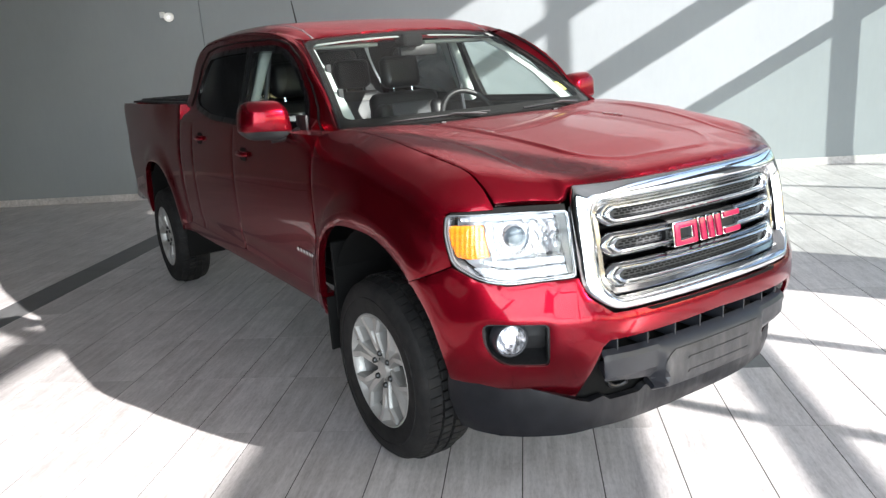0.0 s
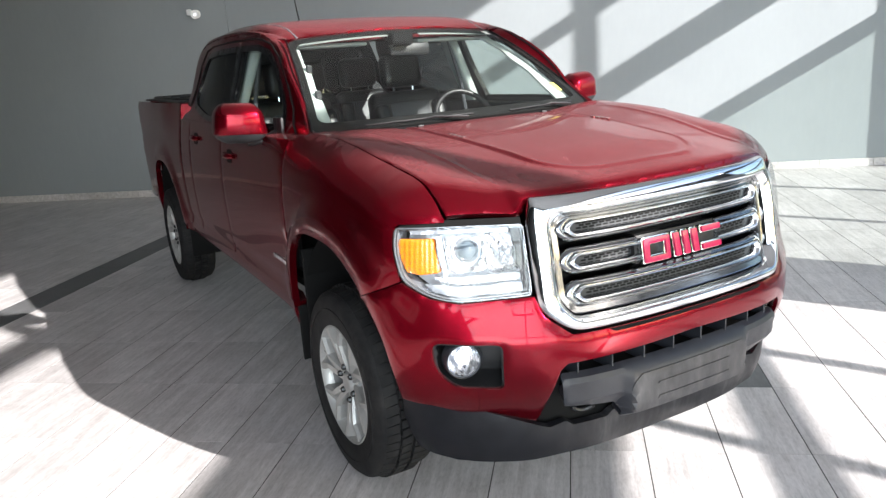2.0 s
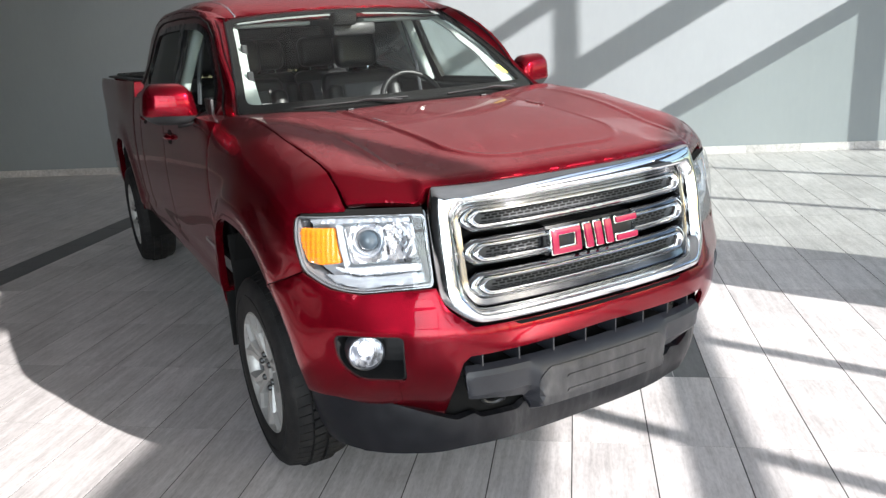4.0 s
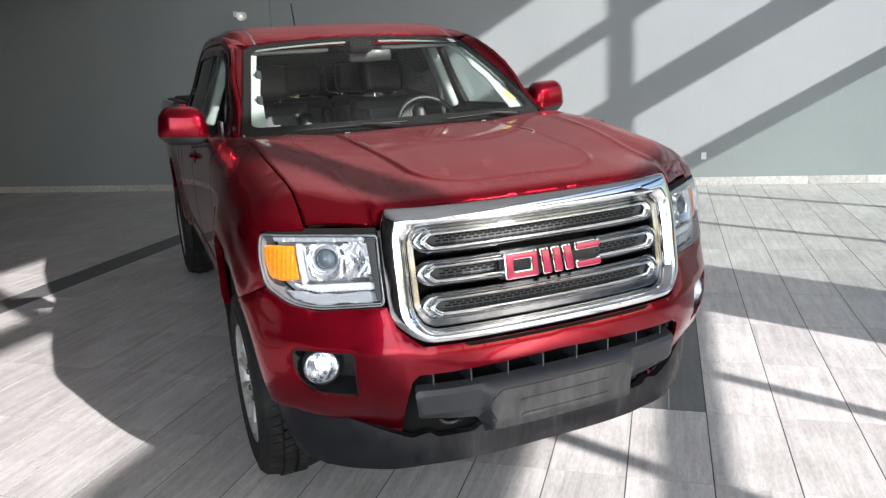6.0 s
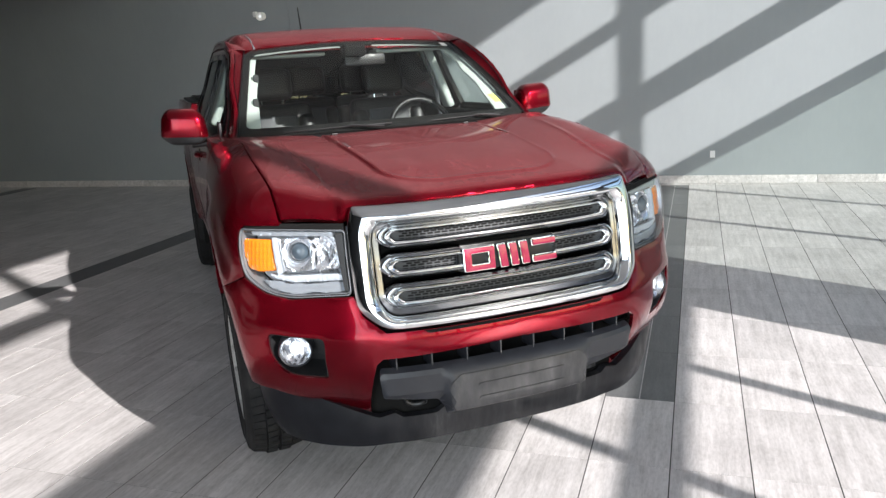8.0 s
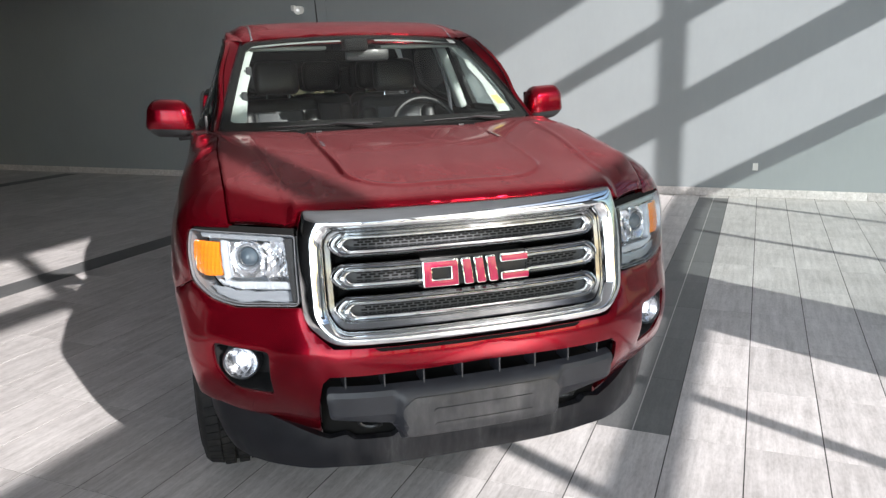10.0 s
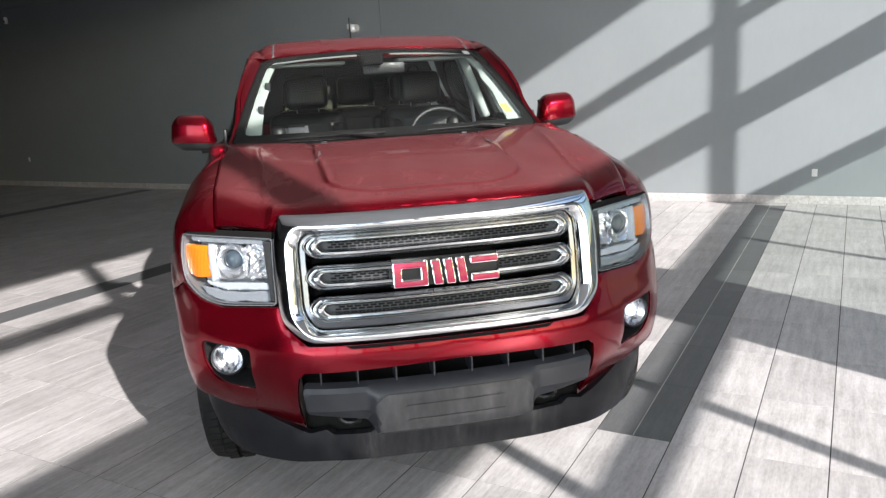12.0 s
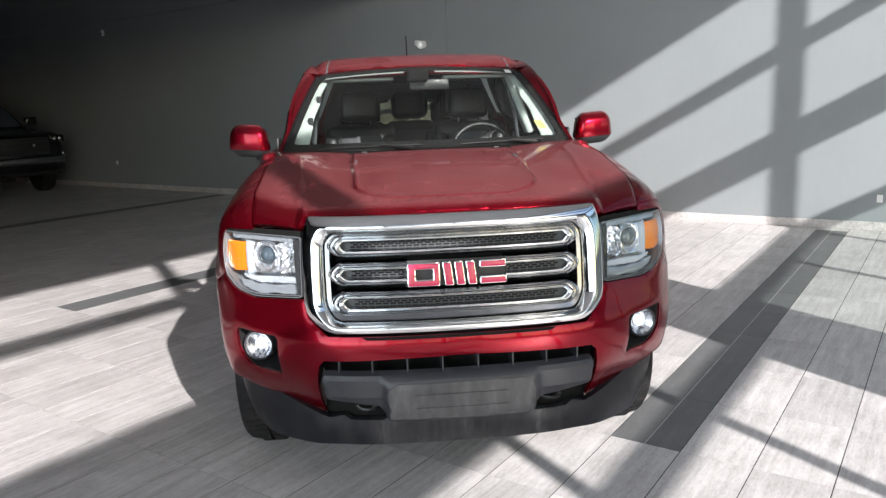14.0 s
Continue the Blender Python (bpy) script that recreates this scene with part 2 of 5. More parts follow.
link(M_GROUT, ramp(M_GROUT, noise_tex(M_GROUT, v, 14, 5), [(0.3, (0.045, 0.043, 0.040)), (0.7, (0.085, 0.080, 0.076))]), bsdf(M_GROUT).inputs["Base Color"])


def tile_material(name, dark, mid, pale, rough):
    """Porcelain with a streaked stone grain that runs along the tile; each tile takes its own piece of it."""
    m = material(name, mid, rough)
    geo = m.node_tree.nodes.new("ShaderNodeNewGeometry")
    info = m.node_tree.nodes.new("ShaderNodeObjectInfo")
    add = m.node_tree.nodes.new("ShaderNodeVectorMath")
    add.operation = "MULTIPLY_ADD"
    comb = m.node_tree.nodes.new("ShaderNodeCombineXYZ")
    both = m.node_tree.nodes.new("ShaderNodeMath")
    both.operation = "ADD"
    link(m, info.outputs["Random"], both.inputs[0])
    link(m, geo.outputs["Random Per Island"], both.inputs[1])
    link(m, both.outputs[0], comb.inputs["X"])
    link(m, both.outputs[0], comb.inputs["Y"])
    link(m, comb.outputs[0], add.inputs[0])
    add.inputs[1].default_value = (37.0, 53.0, 0)
    link(m, geo.outputs["Position"], add.inputs[2])
    mp = m.node_tree.nodes.new("ShaderNodeMapping")
    mp.inputs["Scale"].default_value = (1.0, 0.085, 1.0)
    link(m, add.outputs[0], mp.inputs["Vector"])
    streak = noise_tex(m, mp.outputs["Vector"], 24, 8, 0.7)
    blot = noise_tex(m, add.outputs[0], 3.2, 6, 0.65)
    a = ramp(m, streak, [(0.34, dark), (0.50, mid), (0.64, pale)])
    b = ramp(m, blot, [(0.34, dark), (0.5, mid), (0.64, pale)])
    mp2 = m.node_tree.nodes.new("ShaderNodeMapping")
    mp2.inputs["Scale"].default_value = (1.0, 0.30, 1.0)
    link(m, add.outputs[0], mp2.inputs["Vector"])
    dash = ramp(m, noise_tex(m, mp2.outputs["Vector"], 90, 4, 0.6), [(0.38, dark), (0.56, pale)])
    c = mix_col(m, 0.34, a, b)
    c = mix_col(m, 0.18, c, dash)
    hv = m.node_tree.nodes.new("ShaderNodeMapRange")
    hv.inputs["To Min"].default_value, hv.inputs["To Max"].default_value = 0.90, 1.08
    frac = m.node_tree.nodes.new("ShaderNodeMath")
    frac.operation = "FRACT"
    link(m, both.outputs[0], frac.inputs[0])
    link(m, frac.outputs[0], hv.inputs["Value"])
    hsv = m.node_tree.nodes.new("ShaderNodeHueSaturation")
    link(m, hv.outputs[0], hsv.inputs["Value"])
    link(m, c, hsv.inputs["Color"])
    link(m, hsv.outputs[0], bsdf(m).inputs["Base Color"])
    rr = m.node_tree.nodes.new("ShaderNodeMapRange")
    rr.inputs["To Min"].default_value, rr.inputs["To Max"].default_value = rough - 0.10, rough + 0.14
    link(m, streak, rr.inputs["Value"])
    link(m, rr.outputs[0], bsdf(m).inputs["Roughness"])
    bump(m, streak, 0.10, 0.003)
    return m


M_TILE = tile_material("pale_stone_tile", (0.345, 0.324, 0.320), (0.560, 0.533, 0.531), (0.755, 0.723, 0.723), 0.36)
M_TILE_DARK = tile_material("dark_stone_tile", (0.105, 0.107, 0.112), (0.145, 0.147, 0.152), (0.195, 0.197, 0.20), 0.42)
M_FRAME = material("window_frame_metal", (0.10, 0.10, 0.105), 0.4, 0.6)
vary(M_FRAME, 0.3, 0.5, 12)
M_PANE = clear("window_glass", (0.93, 0.95, 0.94))
M_PANE_TINT = clear("tinted_window_glass", (0.76, 0.80, 0.775))
M_ASPHALT = material("asphalt", (0.06, 0.06, 0.06), 0.9)
v = coords(M_ASPHALT)
link(M_ASPHALT, ramp(M_ASPHALT, noise_tex(M_ASPHALT, v, 3, 8, 0.7), [(0.3, (0.045, 0.045, 0.046)), (0.7, (0.085, 0.084, 0.082))]), bsdf(M_ASPHALT).inputs["Base Color"])

for m_ in (M_RUBBER, M_DAM, M_LINER, M_UNDER, M_DASH, M_GREYPLASTIC, M_INSERT):
    bsdf(m_).inputs["Specular IOR Level"].default_value = 0.2

# ---------------------------------------------------------------- mesh helpers
from mathutils.geometry import delaunay_2d_cdt


def part(name, data, mat, parent=None, label=""):
    """Links a bmesh, or (verts, faces), as one mesh object."""
    me = bpy.data.meshes.new(name)
    if isinstance(data, bmesh.types.BMesh):
        bmesh.ops.recalc_face_normals(data, faces=data.faces)
        data.to_mesh(me)
        data.free()
    else:
        me.from_pydata([tuple(map(float, p)) for p in data[0]], [], [tuple(f) for f in data[1]])
        me.update()
    me.materials.append(mat)
    ob = new(name, me)
    if parent is not None:
        ob.parent = parent
    if label:
        ob["label"] = label
    return ob


def smooth(ob, angle=40):
    """Shades smooth, with edges sharper than the angle kept crisp."""
    me = ob.data
    bm = bmesh.new()
    bm.from_mesh(me)
    for f in bm.faces:
        f.smooth = True
    for e in bm.edges:
        e.smooth = not (len(e.link_faces) == 2 and e.calc_face_angle(0) > radians(angle))
    bm.to_mesh(me)
    bm.free()
    return ob


def box_bm(sx, sy, sz, at=(0, 0, 0), bevel=0.0, segments=2, bm=None, m=None):
    own = bmesh.new()
    bmesh.ops.create_cube(own, size=1.0)
    bmesh.ops.scale(own, vec=(sx, sy, sz), verts=own.verts)
    if bevel:
        bmesh.ops.bevel(own, geom=own.edges[:], offset=bevel, segments=segments, affect="EDGES", profile=0.5)
    if m is not None:
        bmesh.ops.transform(own, matrix=m, verts=own.verts)
    bmesh.ops.translate(own, vec=at, verts=own.verts)
    if bm is None:
        return own
    merge(bm, own)
    return bm


def merge(bm, other):
    me = bpy.data.meshes.new("joined")
    other.to_mesh(me)
    other.free()
    bm.from_mesh(me)
    bpy.data.meshes.remove(me)
    return bm


def lathe(profile, segments=48, axis="X", closed=False):
    """(along, radius) pairs turned about an axis: vertices and faces."""
    verts, faces = [], []
    n = len(profile)
    for i in range(segments):
        a = 2 * math.pi * i / segments
        for h, r in profile:
            p = (h, r * math.cos(a), r * math.sin(a)) if axis == "X" else (r * math.cos(a), h, r * math.sin(a)) if axis == "Y" else (r * math.cos(a), r * math.sin(a), h)
            verts.append(p)
    for i in range(segments):
        j = (i + 1) % segments
        for k in range(n if closed else n - 1):
            l = (k + 1) % n
            faces.append((i * n + k, i * n + l, j * n + l, j * n + k))
    return verts, faces


def tube(points, radius, segments=8, closed=False):
    """A round bar along a line of points."""
    pts = [Vector(p) for p in points]
    verts, faces = [], []
    n = len(pts)
    up = Vector((0, 0, 1))
    for i, p in enumerate(pts):
        d = (pts[(i + 1) % n] - pts[i - 1]) if closed else (pts[min(i + 1, n - 1)] - pts[max(i - 1, 0)])
        d.normalize()
        a = d.cross(up if abs(d.z) < 0.95 else Vector((1, 0, 0))).normalized()
        b = d.cross(a)
        r = radius[i] if isinstance(radius, (list, tuple)) else radius
        for k in range(segments):
            w = 2 * math.pi * k / segments
            verts.append(p + r * (math.cos(w) * a + math.sin(w) * b))
    for i in range(n if closed else n - 1):
        j = (i + 1) % n
        for k in range(segments):
            l = (k + 1) % segments
            faces.append((i * segments + k, i * segments + l, j * segments + l, j * segments + k))
    if not closed:
        faces.append(tuple(range(segments - 1, -1, -1)))
        faces.append(tuple((n - 1) * segments + k for k in range(segments)))
    return verts, faces


def spline(xs, ys, samples=400):
    """A smooth curve y(x) through points, as a function of arrays."""
    xs, ys = np.array(xs, float), np.array(ys, float)
    d = np.diff(ys) / np.diff(xs)
    m = np.r_[d[0], (d[1:] + d[:-1]) / 2, d[-1]]
    m[1:-1][d[1:] * d[:-1] <= 0] = 0

    def f(x):
        x = np.clip(np.asarray(x, float), xs[0], xs[-1])
        i = np.clip(np.searchsorted(xs, x) - 1, 0, len(xs) - 2)
        h = xs[i + 1] - xs[i]
        t = (x - xs[i]) / h
        return ((2 * t**3 - 3 * t**2 + 1) * ys[i] + (t**3 - 2 * t**2 + t) * h * m[i]
                + (-2 * t**3 + 3 * t**2) * ys[i + 1] + (t**3 - t**2) * h * m[i + 1])
    return f


def step01(x, a, b):
    t = np.clip((np.asarray(x, float) - a) / (b - a), 0, 1)
    return t * t * (3 - 2 * t)


def inside(poly, pts):
    """Which points lie inside a closed polygon."""
    x, y = pts[:, 0], pts[:, 1]
    res = np.zeros(len(pts), bool)
    n = len(poly)
    for i in range(n):
        (x1, y1), (x2, y2) = poly[i], poly[(i + 1) % n]
        if y1 == y2:
            continue
        cond = (y1 > y) != (y2 > y)
        res ^= cond & (x < (x2 - x1) * (y - y1) / (y2 - y1) + x1)
    return res


def dense(poly, step):
    out = []
    n = len(poly)
    for i in range(n):
        a, b = np.array(poly[i], float), np.array(poly[(i + 1) % n], float)
        k = max(1, int(math.ceil(np.linalg.norm(b - a) / step)))
        out += [tuple(a + (b - a) * j / k) for j in range(k)]
    return out


def rounded(poly, radius, n=5):
    """The polygon with its corners rounded."""
    out = []
    k = len(poly)
    for i in range(k):
        p, a, b = (np.array(poly[j % k], float) for j in (i, i - 1, i + 1))
        r = radius[i] if isinstance(radius, (list, tuple)) else radius
        u, w = a - p, b - p
        lu, lw = np.linalg.norm(u), np.linalg.norm(w)
        r = min(r, 0.48 * lu, 0.48 * lw)
        if r <= 0:
            out.append(tuple(p))
            continue
        s, e = p + u / lu * r, p + w / lw * r
        for j in range(n + 1):
            t = j / n
            out.append(tuple((1 - t)**2 * s + 2 * t * (1 - t) * p + t * t * e))
    return out


def sheet(outer, holes, fn, step, lip=0.018, roll=0.003, flip=False, lip_holes=True, thin=False):
    """A curved panel: the flat outline (u, v), with holes, laid on the surface fn(u, v) -> (n, 3), with rolled edges and a returned lip."""
    loops = [dense(outer, step)] + [dense(h, step) for h in holes]
    bpts = np.array([p for l in loops for p in l])
    edges, k = [], 0
    for l in loops:
        edges += [(k + i, k + (i + 1) % len(l)) for i in range(len(l))]
        k += len(l)
    lo, hi = bpts.min(0), bpts.max(0)
    gx, gy = np.meshgrid(np.arange(lo[0] + step / 2, hi[0], step), np.arange(lo[1] + step / 2, hi[1], step))
    gx = gx + (np.arange(gx.shape[0]) % 2)[:, None] * step * 0.5
    grid = np.stack([gx.ravel(), gy.ravel()], 1)
    keep = inside(outer, grid)
    for h in holes:
        keep &= ~inside(h, grid)
    grid = grid[keep]
    if len(grid):
        far = np.ones(len(grid), bool)
        for c in range(0, len(grid), 2000):
            d = np.linalg.norm(grid[c:c + 2000, None] - bpts[None], axis=2).min(1)
            far[c:c + 2000] = d > 0.45 * step
        grid = grid[far]
    allp = np.concatenate([bpts, grid]) if len(grid) else bpts
    res = delaunay_2d_cdt([Vector(p) for p in allp], edges, [], 0, 1e-6)
    uv = np.array([tuple(p) for p in res[0]])
    tris = np.array([f for f in res[2] if len(f) == 3])
    cen = uv[tris].mean(1)
    ok = inside(outer, cen)
    for h in holes:
        ok &= ~inside(h, cen)
    tris = tris[ok]
    p3 = fn(uv[:, 0], uv[:, 1])
    e = step * 0.1
    du = fn(uv[:, 0] + e, uv[:, 1]) - fn(uv[:, 0] - e, uv[:, 1])
    dv = fn(uv[:, 0], uv[:, 1] + e) - fn(uv[:, 0], uv[:, 1] - e)
    nrm = np.cross(du, dv)
    nrm /= np.maximum(np.linalg.norm(nrm, axis=1, keepdims=True), 1e-9)
    if flip:
        nrm = -nrm
    count = {}
    for t in tris:
        for a, b in ((t[0], t[1]), (t[1], t[2]), (t[2], t[0])):
            key = (min(a, b), max(a, b))
            count[key] = count.get(key, 0) + 1
    rim = [k for k, c in count.items() if c == 1]
    rimv = sorted({v for k in rim for v in k})
    p3 = p3.copy()
    if not thin:
        p3[rimv] -= nrm[rimv] * roll
    verts = [tuple(p) for p in p3]
    faces = [tuple(int(i) for i in (t if not flip else t[::-1])) for t in tris]
    if lip and not thin:
        a_of, b_of = {}, {}
        for v_ in rimv:
            a_of[v_] = len(verts)
            verts.append(tuple(p3[v_] - nrm[v_] * 0.0005))
            b_of[v_] = len(verts)
            verts.append(tuple(p3[v_] - nrm[v_] * lip))
        faces += [(a_of[a], b_of[a], b_of[b], a_of[b]) for a, b in rim]
    return verts, faces


def mirrored(data):
    verts, faces = data
    return [(-x, y, z) for x, y, z in verts], [f[::-1] for f in faces]


def thing(name, label, category, at=None, group="", kind=""):
    """An Empty that carries the parts of one thing."""
    ob = new(name)
    ob.empty_display_size = 0.2
    if at is not None:
        ob.matrix_world = at
    return tagged(ob, label, category, group, kind)

# ---------------------------------------------------------------- the hall
X_WEST, X_EAST, Y_SOUTH, Y_NORTH, Z_CEIL = -18.0, 5.0, -8.5, 6.555, 5.64


def slab(name, x0, x1, y0, y1, z0, z1, mat, label="", category="", parent=None):
    ob = part(name, box_bm(x1 - x0, y1 - y0, z1 - z0, ((x0 + x1) / 2, (y0 + y1) / 2, (z0 + z1) / 2)), mat, parent)
    if parent is None:
        tagged(ob, label, category, kind="structure")
    return ob


ground = slab("ground", -900, 900, -900, 900, -0.42, -0.22, M_ASPHALT, "dark asphalt ground outside the hall", "ground")
floor = slab("floor", X_WEST, X_EAST, Y_SOUTH, Y_NORTH, -0.20, -0.0016, M_GROUT, "showroom floor of pale stone-look tiles with dark tile bands", "floor")
# north wall in two lengths that meet at a fine vertical joint, with a level joint above
wall_north = thing("wall_north", "matt grey painted wall with sunlight and window shadows on it", "wall", kind="structure")
for x0, x1 in ((X_WEST - 0.2, -4.2735), (-4.2665, X_EAST + 0.2)):
    slab("wall_panel", x0, x1, Y_NORTH, Y_NORTH + 0.18, 0.0, 3.478, M_WALL, parent=wall_north)
    slab("wall_panel", x0, x1, Y_NORTH, Y_NORTH + 0.18, 3.484, Z_CEIL, M_WALL, parent=wall_north)
slab("wall_backing", X_WEST - 0.2, X_EAST + 0.2, Y_NORTH + 0.18, Y_NORTH + 0.24, -0.2, Z_CEIL, M_LIGHT_SINK, parent=wall_north)
# unseen dark walls, ceiling and bulkhead, added to keep light off the far end
slab("wall_west", X_WEST - 0.2, X_WEST, Y_SOUTH, Y_NORTH, -0.2, Z_CEIL, M_LIGHT_SINK, "unseen end wall, kept dark to dim the hall's far end", "wall")
slab("ceiling", X_WEST - 0.2, X_EAST + 0.3, Y_SOUTH - 0.2, Y_NORTH + 0.24, Z_CEIL, Z_CEIL + 0.2, M_CEIL, "pale grey painted ceiling", "ceiling")
slab("dim_end_ceiling", X_WEST, -5.6, Y_SOUTH, Y_NORTH - 0.002, 5.40, 5.56, M_LIGHT_SINK, "unseen dark ceiling added to dim the far end of the hall", "ceiling")
slab("bulkhead", -5.6, -5.4, Y_SOUTH, Y_NORTH - 0.002, 3.22, Z_CEIL - 0.002, M_LIGHT_SINK, "unseen dark bulkhead added to block light to the far end", "bulkhead")
slab("wall_south", X_WEST, -0.6, Y_SOUTH - 0.2, Y_SOUTH, -0.2, Z_CEIL, M_LIGHT_SINK, "unseen wall, kept dark to dim the hall's far end", "wall")

# a low tile skirting along the north wall
baseboard = thing("baseboard", "low skirting of pale tile along the wall", "baseboard", kind="structure")
bb = part("skirting_tile", box_bm(0.606, 0.012, 0.096, (0, 0, 0), 0.002, 1), M_TILE, baseboard)
bb.matrix_world = pose(X_EAST - 0.32, Y_NORTH - 0.0062, 0.049)
for k in range(1, 37):
    o = new("skirting_tile", bb.data)
    o.parent = baseboard
    o.matrix_world = pose(X_EAST - 0.32 - 0.609 * k, Y_NORTH - 0.0062, 0.049)

# east glazing: level rails, posts and the wide pier
window_wall = thing("window_1", "tall glazed wall with dark metal posts and rails", "window", kind="structure")


def rail(name, y0, y1, z0, z1, depth=0.12, mat=None):
    return part(name, box_bm(depth, y1 - y0, z1 - z0, (X_EAST, (y0 + y1) / 2, (z0 + z1) / 2), 0.004, 1), mat or M_FRAME, window_wall)


Y_PIER0, Y_PIER1 = -0.19, 0.84
Z_NEAR0, Z_NEAR1 = 2.155, 2.255                          # level rail south of the pier
Z_FAR0, Z_FAR1 = 2.325, 2.480                            # level rail north of it
rail("pier", Y_PIER0, Y_PIER1, -0.2, 2.60, 0.2, M_WALL)
rail("rail", Y_SOUTH, Y_NORTH, 5.58, Z_CEIL - 0.004, 0.12)
rail("rail", Y_SOUTH, Y_NORTH, 4.525, 4.686, 0.12)
rail("rail", Y_PIER1, Y_NORTH, 3.36, 3.71)
rail("rail", Y_SOUTH, Y_PIER1 - 0.004, 2.604, 3.495)
rail("rail", Y_PIER1 + 0.004, Y_NORTH, Z_FAR0, Z_FAR1)
rail("rail", Y_SOUTH, Y_PIER0 - 0.004, Z_NEAR0, Z_NEAR1)
rail("sill_rail", Y_SOUTH, Y_PIER0 - 0.004, -0.2, 0.08)
rail("sill_rail", Y_PIER1 + 0.004, Y_NORTH, -0.2, 0.08)
UPPER_POSTS = ((5.89, 6.03), (4.10, 4.236), (-3.36, -3.21), (-5.1, -4.94), (-6.96, -6.8))
LOWER_POSTS = (4.10, 2.44, -1.24, -2.33, -3.40, -4.5, -5.6, -6.7)
for y0, y1 in UPPER_POSTS:
    rail("post", y0, y1, 3.714 if y0 > 0 else 3.499, 4.521, 0.07)
    rail("post", y0, y1, 4.690, 5.576, 0.07)
    if y0 > 0:
        rail("post", y0, y1, Z_FAR1 + 0.004, 3.356, 0.07)
rail("post", 5.89, 6.03, 0.084, Z_FAR0 - 0.004, 0.07)
for y in LOWER_POSTS:
    rail("post", y - 0.033, y + 0.033, 0.084, (Z_FAR0 if y > 0 else Z_NEAR0) - 0.004, 0.09)
    if y < 0:
        rail("post", y - 0.063, y + 0.003, Z_NEAR1 + 0.004, 2.60, 0.09)
for y0, y1, z0, z1, glass, shade in ((Y_SOUTH, Y_PIER0, 0.08, 2.61, M_PANE, False), (Y_PIER1, Y_NORTH, 0.08, Z_FAR0 + 0.02, M_PANE_TINT, True), (Y_PIER1, Y_NORTH, Z_FAR0 + 0.04, 3.37, M_PANE, False),
                                    (Y_SOUTH, Y_NORTH, 3.70, 4.53, M_PANE, False), (Y_SOUTH, Y_NORTH, 4.68, 5.59, M_PANE, False)):
    pane = part("pane", box_bm(0.008, y1 - y0 - 0.02, z1 - z0, (X_EAST + 0.03, (y0 + y1) / 2, (z0 + z1) / 2)), glass, window_wall, "grey-green tinted glass" if shade else "")
    pane.visible_shadow = shade

# unseen glazed front, added so that fill light enters from behind the camera
window_front = thing("window_2", "unseen glazed front with dark metal posts, added for fill light", "window", kind="structure")


def front_rail(name, x0, x1, z0, z1, depth=0.12):
    return part(name, box_bm(x1 - x0, depth, z1 - z0, ((x0 + x1) / 2, Y_SOUTH - 0.06, (z0 + z1) / 2), 0.004, 1), M_FRAME, window_front)


for z0, z1 in ((-0.2, 0.1), (2.3, 2.42), (3.9, 4.02), (5.3, Z_CEIL - 0.004)):
    front_rail("rail", -0.6, X_EAST, z0, z1)
for k in range(4):
    x = -0.6 + k * 1.83
    for z0, z1 in ((0.104, 2.296), (2.424, 3.896), (4.024, 5.296)):
        front_rail("post", x, x + 0.1, z0, z1, 0.1)
pane = part("pane", box_bm(5.6, 0.008, 5.3, (2.2, Y_SOUTH - 0.075, 2.7)), M_PANE, window_front)
pane.visible_shadow = False

# wall fittings
def wall_spot(name, x, z, s=1.0):
    t = thing(name, "small white round spotlight on a short bracket fixed to the wall", "wall light", pose(x, Y_NORTH, z))
    smooth(part("base_plate", lathe([(0, 0.0), (-0.0, 0.055 * s), (-0.018, 0.055 * s), (-0.024, 0.045 * s), (-0.024, 0)], 28, "Y"), M_WHITE, t), 35)
    smooth(part("bracket", box_bm(0.060 * s, 0.05, 0.075 * s, (-0.062 * s, -0.085, 0.024), 0.012, 3), M_WHITE, t), 40)
    smooth(part("arm", tube([(-0.062 * s, -0.02, 0.012), (-0.062 * s, -0.07, 0.02), (0.0, -0.085, 0.01)], 0.012, 10), M_WHITE, t), 40)
    head = part("lamp_head", lathe([(0.055, 0.0), (0.055, 0.026 * s), (0.03, 0.046 * s), (-0.03, 0.058 * s), (-0.045, 0.058 * s), (-0.047, 0.050 * s), (-0.040, 0.046 * s), (-0.036, 0)], 28, "Y"), M_WHITE, t)
    head.matrix_basis = pose(0.030 * s, -0.10, -0.005, 12, 0, 18)
    smooth(head, 35)
    part("lamp_lens", lathe([(-.0375, 0), (-.0375, .0455 * s)], 28, "Y"), M_LAMPWHITE, head, "glowing white lens")
    return t


def outlet(x, z):
    t = thing("wall_outlet", "white electrical outlet plate low on the grey wall", "outlet", pose(x, Y_NORTH, z))
    part("plate", box_bm(0.058, 0.008, 0.085, (0, -0.004, 0), 0.003, 2), M_WHITE, t)
    for dz in (0.019, -0.019):
        part("socket", box_bm(0.026, 0.004, 0.022, (0, -0.0096, dz), 0.0015, 1), M_WHITE, t, "grey socket face")
    return t


wall_spot("wall_spotlight", -4.69, 2.43)
t = thing("wall_sensor", "small white sensor box high on the grey wall", "sensor", pose(-12.945, Y_NORTH, 3.26))
smooth(part("housing", box_bm(0.065, 0.06, 0.13, (0, -0.03, 0), 0.02, 3), M_WHITE, t), 40)
part("lens", box_bm(0.03, 0.008, 0.045, (0, -0.062, -0.02), 0.003, 1), M_LAMPGREY, t, "grey lens window")
outlet(1.374, 0.358)
outlet(-13.01, 0.54)

